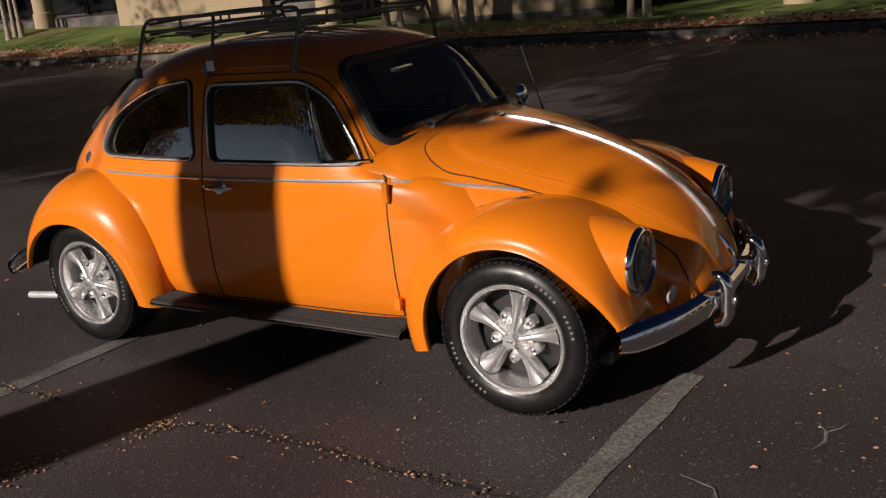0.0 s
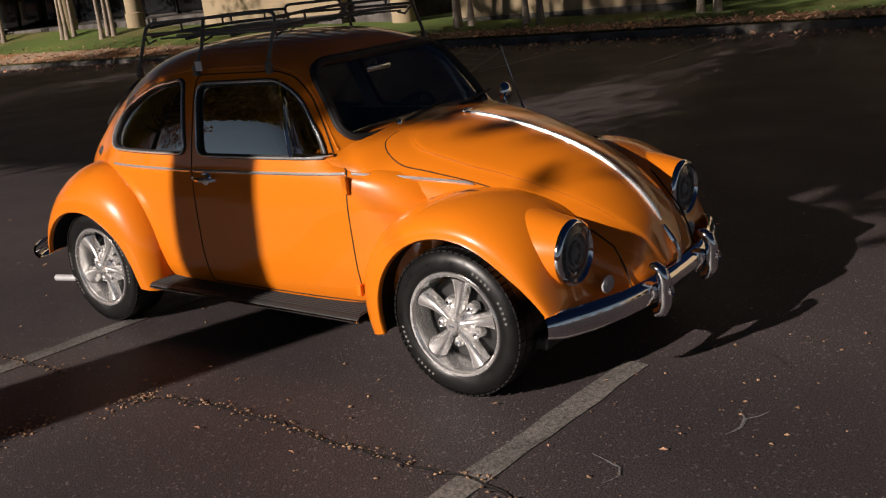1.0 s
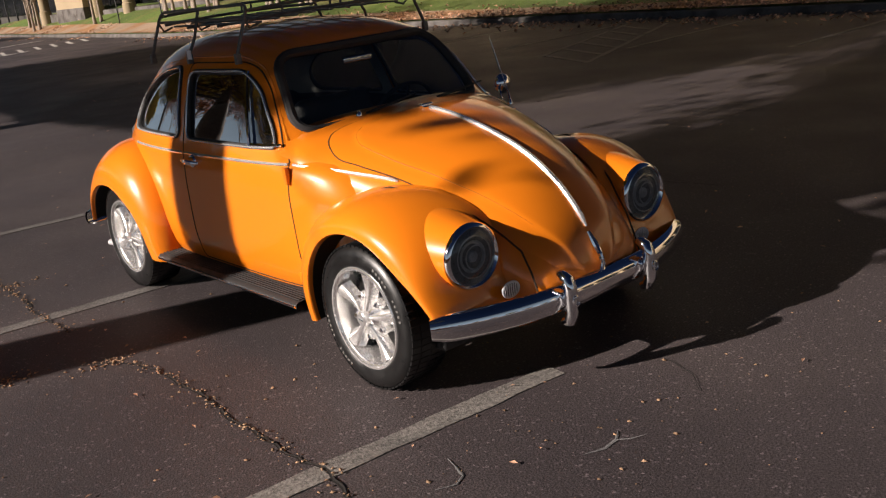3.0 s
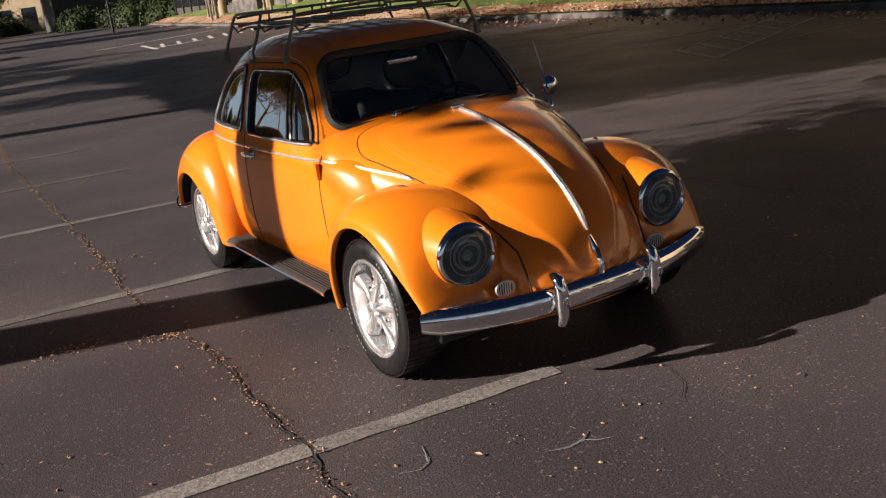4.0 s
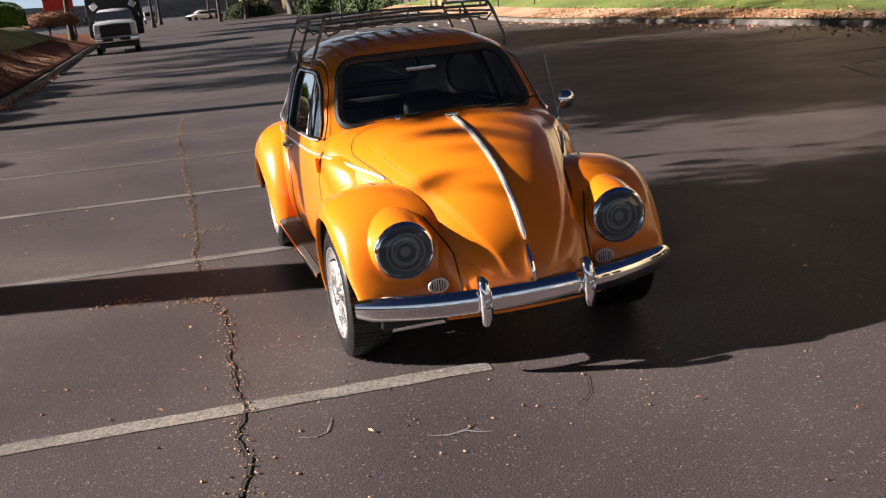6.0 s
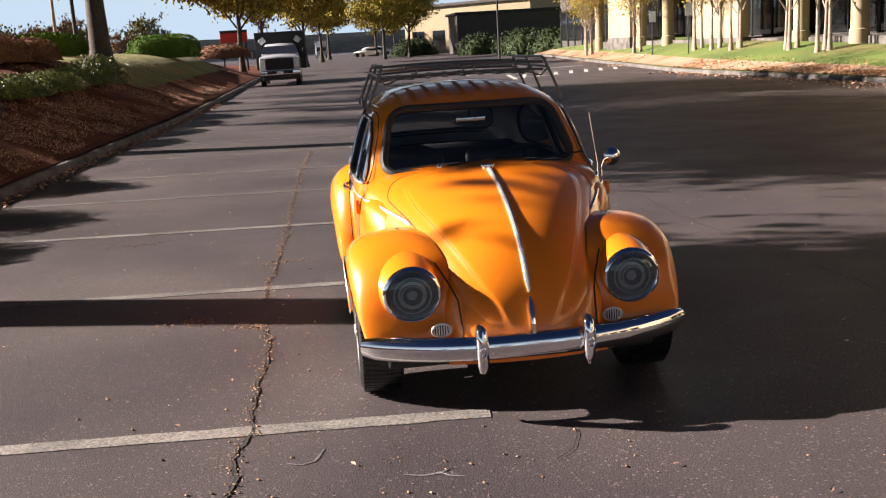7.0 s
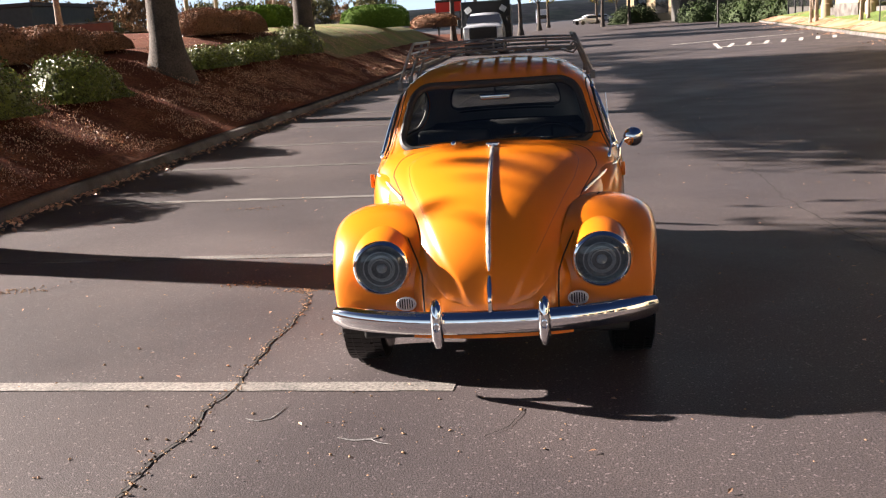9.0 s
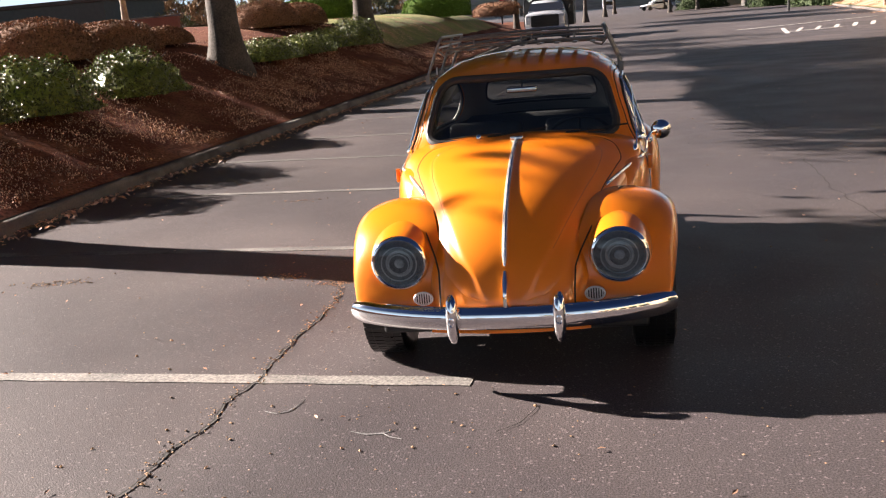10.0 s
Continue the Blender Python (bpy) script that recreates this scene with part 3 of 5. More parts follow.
BIG = tree_meshes(11, 0.37, 3.0, 15.5, 5.6, 44000, 0.125, low=1, keep=lopsided_for_shade, skirt=15)
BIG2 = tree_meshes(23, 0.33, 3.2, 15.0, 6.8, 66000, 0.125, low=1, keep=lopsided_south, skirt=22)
# lower unseen crown, so its shade stays off the east wall
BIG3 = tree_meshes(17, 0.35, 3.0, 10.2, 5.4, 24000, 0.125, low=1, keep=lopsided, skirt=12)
SMALL = tree_meshes(31, 0.22, 2.6, 9.0, 4.0, 9000, 0.17)
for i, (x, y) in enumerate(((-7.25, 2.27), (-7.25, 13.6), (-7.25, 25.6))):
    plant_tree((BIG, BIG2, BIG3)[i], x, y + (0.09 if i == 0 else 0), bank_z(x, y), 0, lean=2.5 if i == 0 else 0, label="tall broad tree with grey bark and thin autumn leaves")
for i, (x, y) in enumerate(((-5.6, 62), (-4.6, 71), (-1.6, 92), (0.2, 118), (1.5, 140))):
    plant_tree(SMALL, x, y, 0.3, 70 * i + 15, "tree with dark trunk and yellow-brown autumn leaves beside the road")
for i, (x, y) in enumerate(((7.6, 112), (11.2, 118), (9, 150), (14, 175))):
    plant_tree(SMALL, x, y, 0, 50 * i + 5, "far tree with yellow-brown autumn leaves beside the road", group="trees along the far road")

MULTI = [tree_meshes(40 + k, 0.07, 1.2, 5.0, 1.5, 700, 0.07, PALEBARK, LEAF_AUTUMN) for k in range(2)]
for i, (x, y) in enumerate(((15.9, 8.6), (15.8, 10.6), (16.1, 4.5), (15.9, 25.0), (15.9, 27.3), (15.8, 31.6), (16.0, 36.2), (16.0, 34.0), (16.0, 44.5), (16.2, 54.0), (17.2, 58.0))):
    for k in range(3):
        plant_tree(MULTI[(i + k) % 2], x + 0.22 * math.cos(k * 2.1 + i), y + 0.22 * math.sin(k * 2.1 + i), lawn_z(y, x - east_x(y)) - 0.03, 77 * i + 120 * k, "slender pale-barked bare crape myrtle stem on the lawn", group="slender trees by the building")
LEAFY = tree_meshes(46, 0.10, 2.2, 6.5, 2.4, 3200, 0.09, PALEBARK, material("orange_brown_leaves", (0.24, 0.10, 0.03), 0.7, island=0.5), low=1)
for i, (x, y) in enumerate(((-12.5, 26), (-13.0, 31), (-12, 40), (-13.4, 21.5), (-13.5, 36))):
    plant_tree(LEAFY, x, y, bank_z(x, y), 50 * i, "slender pale-barked tree with orange-brown leaves behind the shrubs", group="slender trees on the bank")


def shrub(name, x, y, z, rx, ry, h, leaves, size, mat, label, seed, top=0.0, category="shrub", group="shrubs on the bank"):
    """A shrub: twigs inside and a shell of many leaves; top flattens it as clipped."""
    rnd = random.Random(seed)
    s = thing(name, label, category, pose(x, y, z, 0, 0, rnd.uniform(-8, 8)), group)
    bm = bmesh.new()
    for k in range(14):
        a = rnd.uniform(0, 6.28)
        e = Vector((math.cos(a) * rx * rnd.uniform(0.3, 0.85), math.sin(a) * ry * rnd.uniform(0.3, 0.85), h * rnd.uniform(0.5, 0.9)))
        tube([Vector((e.x * 0.2, e.y * 0.2, -0.1)), e * 0.5 + Vector((0, 0, 0.05)), e], [0.02, 0.014, 0.005], 5, bm=bm)
    part("stem", bm, BARK, s)
    bm = bmesh.new()
    rows = []
    for v in np.linspace(0.02, 1.5, 7):
        row = []
        for u in np.linspace(0, 6.2832, 25)[:-1]:
            d = Vector((math.cos(u) * math.cos(v), math.sin(u) * math.cos(v), math.sin(v)))
            m = max(abs(d.x) ** (top or 2) + abs(d.y) ** (top or 2) + abs(d.z) ** (top or 2), 1e-6) ** (-1 / (top or 2))
            row.append(Vector((d.x * rx, d.y * ry, d.z * h)) * m * (0.9 if top else 0.74) * (1 + (0.05 if top else 0.2) * noise.noise(d * 3 + Vector((seed, 0, 0)))))
        rows.append(row)
    grid(rows, close_v=True, bm=bm)
    for _ in range(leaves):
        d = Vector((rnd.gauss(0, 1), rnd.gauss(0, 1), rnd.gauss(0, 1))).normalized()
        d.z = abs(d.z) * 1.0 if rnd.random() < 0.8 else d.z * 0.3
        k = 1 - abs(rnd.gauss(0, 0.05 if top else 0.14))
        lump = 1 + 0.26 * noise.noise(Vector((d.x * 2.2 + seed, d.y * 2.2 * ry / rx, d.z * 2.2)))
        if top:
            m = max(abs(d.x) ** top + abs(d.y) ** top + abs(d.z) ** top, 1e-6) ** (-1 / top)
            lump = m * (1 + 0.04 * noise.noise(Vector((d.x * 5, d.y * 5, d.z * 5 + seed))))
        p = Vector((d.x * rx, d.y * ry, d.z * h)) * k * lump
        leaf_quad(bm, Vector((p.x, p.y, max(0.03, p.z))), size * rnd.uniform(0.6, 1.3), rnd, n=d)
    part("foliage", bm, mat, s)
    return s


for i, (x, y, rx, ry, h) in enumerate(((-7.1, 6.1, 0.95, 0.95, 0.78), (-7.0, 8.8, 0.9, 0.9, 0.74), (-7.2, 4.3, 0.9, 0.9, 0.75))):
    shrub("green_shrub", x, y, bank_z(x, y), rx, ry, h, 6500, 0.032, LEAF_GREEN, "loose glossy green shrub on the mulch bank", 50 + i)
for i, (x, y, rx, ry, h) in enumerate(((-7.1, 15.4, 0.8, 1.2, 0.5), (-7.0, 17.9, 0.8, 1.3, 0.5), (-7.0, 20.2, 0.8, 1.2, 0.52), (-6.9, 22.7, 0.85, 1.0, 0.85))):
    shrub("green_shrub", x, y, bank_z(x, y), rx, ry, h, 5500, 0.034, LEAF_GREEN, "loose glossy green shrub on the mulch bank", 60 + i)
for i, (x, y, rx, ry, h) in enumerate(((-9.4, 10.3, 0.85, 1.5, 0.80), (-9.3, 12.7, 0.85, 1.2, 0.66), (-9.2, 14.6, 0.7, 0.8, 0.42), (-9.0, 21.2, 0.85, 1.5, 0.75), (-8.9, 23.9, 0.85, 1.5, 0.7))):
    shrub("russet_shrub", x, y, bank_z(x, y), rx, ry, h, 11000, 0.024, LEAF_RED, "clipped russet-brown shrub on the mulch bank", 70 + i, top=2.5)
for i, (x, y, rx, ry, h) in enumerate(((-10.35, 31.0, 1.45, 1.1, 0.85), (-8.3, 46.0, 1.8, 1.2, 1.2))):
    shrub("clipped_hedge", x, y, bank_z(x, y), rx, ry, h, 9000, 0.045, LEAF_HEDGE, "dense bright green clipped hedge with a flat top", 80 + i, top=4.0, category="hedge")
shrub("russet_shrub", -6.6, 60, 1.45, 1.7, 1.2, 0.9, 2500, 0.06, LEAF_RED, "low russet-brown shrub by the lawn", 91, top=3.0)
for i, (x, y) in enumerate(((11.5, 124), (13.4, 127), (17, 100), (20, 96), (18.6, 84), (20.2, 80), (19.5, 88), (21.5, 78))):
    shrub("dark_shrub", x, y, 0, 2.6, 2.2, 2.4, 1800, 0.14, LEAF_DARK, "dark green rounded shrub by the far building", 95 + i, group="far shrubs")

# haze of distance is mixed into these leaf colours
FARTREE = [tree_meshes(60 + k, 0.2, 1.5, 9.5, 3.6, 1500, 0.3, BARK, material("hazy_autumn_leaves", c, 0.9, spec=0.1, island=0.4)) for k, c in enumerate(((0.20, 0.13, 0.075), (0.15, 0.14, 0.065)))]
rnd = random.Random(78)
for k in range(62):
    # from 46 on: unseen trees behind the camera, added to darken chrome reflections
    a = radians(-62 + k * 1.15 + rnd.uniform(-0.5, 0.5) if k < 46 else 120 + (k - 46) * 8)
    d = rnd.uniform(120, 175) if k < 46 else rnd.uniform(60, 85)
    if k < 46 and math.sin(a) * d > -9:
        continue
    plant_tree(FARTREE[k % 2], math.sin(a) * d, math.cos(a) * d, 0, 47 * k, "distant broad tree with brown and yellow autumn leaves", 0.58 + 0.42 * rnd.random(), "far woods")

# ---- the car: forward is -y, its own left is +x ----
from mathutils.geometry import delaunay_2d_cdt
car = thing("car", "glossy orange vintage rounded two-door car with chrome bumpers", "car", pose(0.047, 0, 0) @ Matrix.Diagonal((1.03, 1, 1, 1)))
YC = 0.25
#          m     z      half   front  rear
CAB = curve([(0.28, 0.28, 0.640, -1.05, 1.58), (0.35, 0.35, 0.668, -1.06, 1.70), (0.50, 0.50, 0.688, -1.08, 1.78), (0.70, 0.70, 0.690, -1.08, 1.76),
             (0.85, 0.85, 0.680, -0.98, 1.68), (0.93, 0.93, 0.664, -0.70, 1.61), (1.00, 1.00, 0.645, -0.585, 1.53), (1.10, 1.10, 0.615, -0.515, 1.41),
             (1.20, 1.20, 0.580, -0.445, 1.27), (1.27, 1.27, 0.550, -0.395, 1.16), (1.33, 1.325, 0.515, -0.345, 1.05), (1.40, 1.372, 0.455, -0.265, 0.93),
             (1.50, 1.410, 0.365, -0.14, 0.78), (1.60, 1.430, 0.25, 0.0, 0.6), (1.70, 1.441, 0.12, 0.13, 0.41), (1.75, 1.443, 0.015, 0.235, 0.265)])
NF = curve([(0.28, 5.0), (0.9, 6.0), (1.0, 7.0), (1.2, 6.5), (1.30, 5.0), (1.4, 3.3), (1.75, 2.3)])


def cab(psi, m, inset=0.0):
    """A point of the cabin's skin: psi goes round from the front (0) by the sides (90) to the rear (180), in degrees."""
    z, w, yf, yr = CAB(m)
    c, s = math.cos(radians(psi)), math.sin(radians(psi))
    front = c > 0
    a = (YC - yf if front else yr - YC) - inset * (1.0 if m < 1.35 else 0.4)
    w = w - inset * (1.0 if m < 1.35 else 0.4)
    a, w = max(a, 0.004), max(w, 0.004)
    n = float(NF(m)[0]) if front else 2.75
    r = ((abs(c) / a) ** n + (abs(s) / w) ** n) ** (-1 / n)
    return Vector((r * s, YC - r * c, z - inset * (max(0, m - 1.2) / 0.4 if m < 1.6 else 1)))


def m_of_z(z):
    lo, hi = 0.28, 1.75
    for _ in range(40):
        mid = (lo + hi) / 2
        lo, hi = (mid, hi) if CAB(mid)[0] < z else (lo, mid)
    return lo


def side_at(y, z):
    """(psi, m) of the skin's right-hand point at y, z."""
    m = m_of_z(z)
    lo, hi = 8.0, 172.0
    for _ in range(40):
        mid = (lo + hi) / 2
        lo, hi = (mid, hi) if cab(mid, m).y < y else (lo, mid)
    return lo, m


def end_at(x, z, rear=False):
    m = m_of_z(z)
    best = 60.0
    lo, hi = 0.0, best
    for _ in range(40):
        mid = (lo + hi) / 2
        lo, hi = (mid, hi) if cab(180 - mid if rear else mid, m).x < abs(x) else (lo, mid)
    p = 180 - lo if rear else lo
    return (p if x >= 0 else -p), m


DOOR_WIN = rounded([(0.285, 0.940), (0.335, 1.262), (-0.19, 1.268), (-0.33, 1.20), (-0.415, 1.09), (-0.485, 0.99), (-0.515, 0.943)], [0.05, 0.06, 0.06, 0.09, 0.08, 0.05, 0.03])
REAR_WIN = rounded([(0.385, 0.945), (0.445, 1.285), (0.72, 1.252), (0.98, 1.14), (1.075, 1.02), (1.04, 0.945)], [0.05, 0.05, 0.25, 0.22, 0.08, 0.07])
SHIELD_WIN = rounded([(-0.535, 0.988), (0.535, 0.988), (0.45, 1.322), (-0.45, 1.322)], [0.1, 0.1, 0.11, 0.11], 7)
BACK_WIN = rounded([(-0.43, 1.02), (0.43, 1.02), (0.37, 1.25), (-0.37, 1.25)], 0.1, 6)
DOOR = rounded([(-0.655, 0.302), (-0.650, 0.885), (-0.56, 0.935), (-0.507, 1.0), (-0.447, 1.1), (-0.375, 1.2), (-0.285, 1.275), (-0.17, 1.305), (0.355, 1.302), (0.345, 1.1), (0.335, 0.86), (0.352, 0.302)], [0.02, 0.03, 0.03, 0.04, 0.05, 0.05, 0.06, 0.04, 0.05, 0.1, 0.1, 0.02])

KP = 0.0085   # domain units a degree


def side_loop(poly, sgn, step=0.03):
    out = []
    for y, z in dense(poly, step):
        p, m = side_at(y, z)
        out.append((sgn * p * KP, m))
    return out


def end_loop(poly, rear=False, step=0.03):
    out = []
    for x, z in dense(poly, step):
        p, m = end_at(x, z, rear)
        out.append(((p if not rear else (p if p < 0 else p - 360)) * KP, m))
    return out


def skin(loops, lo, hi, psi0, psi1, m0, m1, at, dpsi=3.0, dm=0.028):
    """Triangles of the domain with the loops as edges: vertices, faces, and the tester of each face's middle."""
    pts, edges = [], []
    for lp in loops:
        k = len(pts)
        pts += lp
        edges += [(k + i, k + (i + 1) % len(lp)) for i in range(len(lp))]
    us, ms = np.arange(psi0, psi1 + 0.01, dpsi), np.linspace(m0, m1, int((m1 - m0) / dm) + 1)
    lines = np.array(pts) if pts else np.zeros((0, 2))
    for u in us:
        for m in ms:
            q = (u * KP, m)
            if len(lines) and np.min((lines[:, 0] - q[0]) ** 2 + (lines[:, 1] - q[1]) ** 2) < (0.35 * dm) ** 2:
                continue
            pts.append(q)
    v, _, f, *_ = delaunay_2d_cdt([Vector(p) for p in pts], edges, [], 0, 1e-5)
    return [tuple(p) for p in v], [tuple(x) for x in f]


def shell(vs, fs, keep, at):
    """The mesh of those domain triangles whose middle passes keep."""
    bm, made = bmesh.new(), {}
    for f in fs:
        c = (sum(vs[i][0] for i in f) / 3, sum(vs[i][1] for i in f) / 3)
        if not keep(c):
            continue
        q = []
        for i in f:
            if i not in made:
                made[i] = bm.verts.new(at(vs[i][0] / KP, vs[i][1]))
            q.append(made[i])
        bm.faces.new(q)
    return bm


holes, doors = [], {}
for sgn in (-1, 1):
    holes += [side_loop(DOOR_WIN, sgn), side_loop(REAR_WIN, sgn)]
    doors[sgn] = side_loop(DOOR, sgn)
holes.append(end_loop(SHIELD_WIN))
back_r = [(u, m) for u, m in end_loop(BACK_WIN, rear=True)]
holes.append(back_r)
loops = holes + list(doors.values())
V, F = skin(loops, 0, 0, -211, 149, 0.28, 1.75, cab)


def in_hole(c):
    return any(inside(c, h) for h in holes)


body = part("body", outward(shell(V, F, lambda c: not in_hole(c) and not any(inside(c, d) for d in doors.values()), cab)), PAINT, car, "glossy orange painted steel body", 60)
liner_at = lambda p, m: cab(p, m, 0.03)
part("headliner", flipped(outward(shell(V, F, lambda c: not in_hole(c) and c[1] > 0.93, liner_at))), LINER, car, "light grey cloth headliner", 60)
part("trim_panels", flipped(outward(shell(V, F, lambda c: c[1] <= 0.93, liner_at))), VINYL, car, "dark vinyl inner side panels", 60)


def outline_on(poly, sgn, off=0.0, step=0.025):
    return [cab(sgn * p, m, -off) for p, m in (side_at(y, z) for y, z in dense(poly, step))]


for sgn in (-1, 1):
    door = part("door", outward(shell(V, F, lambda c: inside(c, doors[sgn]) and not in_hole(c), cab)), PAINT, car, "orange door", 60)
    part("door_gap", tube(outline_on(DOOR, sgn, -0.0015), 0.0042, 6, closed=True), GAP, door)
    part("window_glass", outward(shell(V, F, lambda c: inside(c, holes[0] if sgn < 0 else holes[2]), lambda p, m: cab(p, m, 0.012))), GLASS, door, "clear side glass").visible_shadow = False
    part("window_rubber", tube(outline_on(DOOR_WIN, sgn, -0.002), 0.012, 8, closed=True), RUBBER, door)
    part("window_trim", tube(outline_on(DOOR_WIN, sgn, 0.009), 0.0055, 6, closed=True), TRIM, door, "thin chrome window trim")
    div = [cab(sgn * p, m, -0.004) for p, m in (side_at(-0.335 + 0.12 * s, 0.945 + 0.32 * s) for s in np.linspace(0, 1, 9))]
    part("window_divider", tube(div, 0.0095, 6), CHROME, door, "chrome vent window post")
    latch = [cab(sgn * p, m, -0.012) for p, m in (side_at(y, 0.955) for y in np.linspace(-0.54, -0.35, 8))]
    part("vent_frame", tube(latch, 0.008, 6), CHROME, door)
    h0, h1 = cab(sgn * side_at(0.30, 0.833)[0], 0.833), cab(sgn * side_at(0.17, 0.833)[0], 0.833)
    hd = lathe([(-0.006, 0.0), (-0.006, 0.03), (0.004, 0.034), (0.008, 0.028), (0.008, 0.0)], 24, "x", (h1.x + sgn * 0.003, 0.235, 0.833))
    part("handle_dish", outward(hd), CHROME, door)
    hb = tube([(h0.x + sgn * 0.012, 0.315, 0.838), (h0.x + sgn * 0.03, 0.29, 0.838), (h1.x + sgn * 0.034, 0.23, 0.834), (h1.x + sgn * 0.028, 0.165, 0.832), (h1.x + sgn * 0.012, 0.15, 0.832)], [0.008, 0.011, 0.012, 0.011, 0.007], 8)
    part("door_handle", hb, CHROME, door, "chrome door handle")
    for z0, z1 in ((0.80, 0.875), (0.345, 0.40)):
        p = cab(sgn * side_at(-0.635, 0.6)[0], 0.6)
        part("hinge", box(p.x - 0.010, p.x + 0.010, -0.668, -0.640, z0, z1, 0.005), PAINT, door, "orange painted door hinge")
    part("quarter_glass", outward(shell(V, F, lambda c: inside(c, holes[1] if sgn < 0 else holes[3]), lambda p, m: cab(p, m, 0.012))), GLASS, car, "clear rear side glass").visible_shadow = False
    part("quarter_rubber", tube(outline_on(REAR_WIN, sgn, -0.002), 0.012, 8, closed=True), RUBBER, car)
    part("quarter_trim", tube(outline_on(REAR_WIN, sgn, 0.009), 0.0055, 6, closed=True), TRIM, car, "thin chrome window trim")
    # drip rail
    rail = rounded([(-0.60, 0.925), (-0.518, 1.0), (-0.458, 1.1), (-0.388, 1.2), (-0.295, 1.285), (-0.15, 1.325), (-0.05, 1.328), (0.4, 1.325), (0.75, 1.285), (1.0, 1.17), (1.1, 1.09)], 0.1)
    rail = [p for p in rail if p[1] > 0.92]
    rail = [cab(sgn * p, m, 0.006) for p, m in (side_at(y, z) for y, z in dense(rail[6:-6], 0.03, closed=False))]
    part("drip_rail", tube(rail, 0.008, 6), PAINT, car)
    # belt moulding on the cabin
    for y0, y1 in ((-0.64, 0.33), (0.355, 1.04)):
        belt = [cab(sgn * p, m, 0.004) for p, m in (side_at(y, 0.868 + 0.012 * min(1, max(0, (0.3 - y)))) for y in np.linspace(y0, y1, 24))]
        part("belt_moulding", tube(belt, 0.009, 6), TRIM, car, "chrome belt moulding")

wl = [cab(u / KP, m, 0.006) for u, m in end_loop(SHIELD_WIN, step=0.025)]
part("windscreen_rubber", tube(wl, 0.023, 8, closed=True), RUBBER, car, "black rubber windscreen seal")
part("windscreen", outward(shell(V, F, lambda c: inside(c, holes[4]), lambda p, m: cab(p, m, 0.006))), SHIELD, car, "clear windscreen glass").visible_shadow = False
bl = [cab(u / KP, m, 0.004) for u, m in back_r]
part("rear_window_rubber", tube(bl, 0.022, 8, closed=True), RUBBER, car)
part("rear_window", outward(shell(V, F, lambda c: inside(c, back_r), lambda p, m: cab(p, m, 0.006))), GLASS, car, "clear rear window glass").visible_shadow = False

# front body: sections across, from the nose to the scuttle
#            y     foot   half   shoulder top   power
NOSE = curve([(-1.800, 0.30, 0.10, 0.345, 0.395, 2.0), (-1.790, 0.29, 0.18, 0.355, 0.430, 2.0), (-1.768, 0.285, 0.25, 0.37, 0.490, 2.0), (-1.728, 0.28, 0.305, 0.39, 0.577, 2.0),
              (-1.66, 0.275, 0.345, 0.42, 0.668, 2.0), (-1.57, 0.27, 0.380, 0.47, 0.752, 2.0), (-1.42, 0.27, 0.425, 0.56, 0.845, 2.0), (-1.18, 0.27, 0.495, 0.67, 0.934, 2.05),
              (-0.95, 0.28, 0.560, 0.75, 0.988, 2.2), (-0.80, 0.28, 0.600, 0.79, 1.006, 2.4), (-0.655, 0.28, 0.638, 0.85, 1.012, 2.9), (-0.50, 0.28, 0.640, 0.87, 1.02, 3.2), (-0.40, 0.28, 0.640, 0.87, 1.0, 3.2)])


def nose(y, u):
    """u: 0 on the ridge, 0.65 at the shoulder, 1 at the foot; its sign is the side."""
    foot, w, zb, zt, n = NOSE(y)
    k, s = abs(u), 1 if u >= 0 else -1
    if k <= 0.65:
        a = radians(90 * k / 0.65)
        c, q = math.cos(a), math.sin(a)
        r = ((q / w) ** n + (c / (zt - zb)) ** n) ** (-1 / n)
        return Vector((s * r * q, y, zb + r * c))
    f = (k - 0.65) / 0.35
    return Vector((s * (w + 0.012 * math.sin(f * 3.14) - 0.03 * f * f), y, zb + (foot - zb) * f))


def nose_u(y, x):
    lo, hi = 0.0, 0.65
    for _ in range(30):
        mid = (lo + hi) / 2
        lo, hi = (mid, hi) if nose(y, mid).x < abs(x) else (lo, mid)
    return lo if x >= 0 else -lo


nys = list(np.linspace(-1.8, -1.74, 9)) + list(np.linspace(-1.725, -1.5, 16)) + list(np.linspace(-1.47, -0.42, 40))
bm = grid([[nose(y, u) for u in np.linspace(-1, 1, 73)] for y in nys])
part("front_body", outward(bm), PAINT, car, "orange front body shell", 60)
HOOD = curve([(-1.790, 0.10), (-1.775, 0.17), (-1.73, 0.24), (-1.62, 0.315), (-1.45, 0.365), (-1.30, 0.40), (-1.15, 0.44), (-0.95, 0.50), (-0.84, 0.525), (-0.77, 0.51), (-0.71, 0.45), (-0.685, 0.30), (-0.675, 0.0)])
CREASE = curve([(-1.79, 0.10), (-1.68, 0.195), (-1.50, 0.275), (-1.25, 0.355), (-1.05, 0.41), (-0.90, 0.43), (-0.82, 0.40), (-0.775, 0.32), (-0.76, 0.2), (-0.75, 0.0)])


def on_nose(y, x, off):
    u = nose_u(y, x)
    p = nose(y, u)
    d1, d2 = nose(y + 0.004, u) - p, nose(y, u + 0.004) - p
    n = d1.cross(d2).normalized()
    return p + (n if n.z > 0 or (abs(n.z) < 0.2 and n.y < 0) else -n) * off


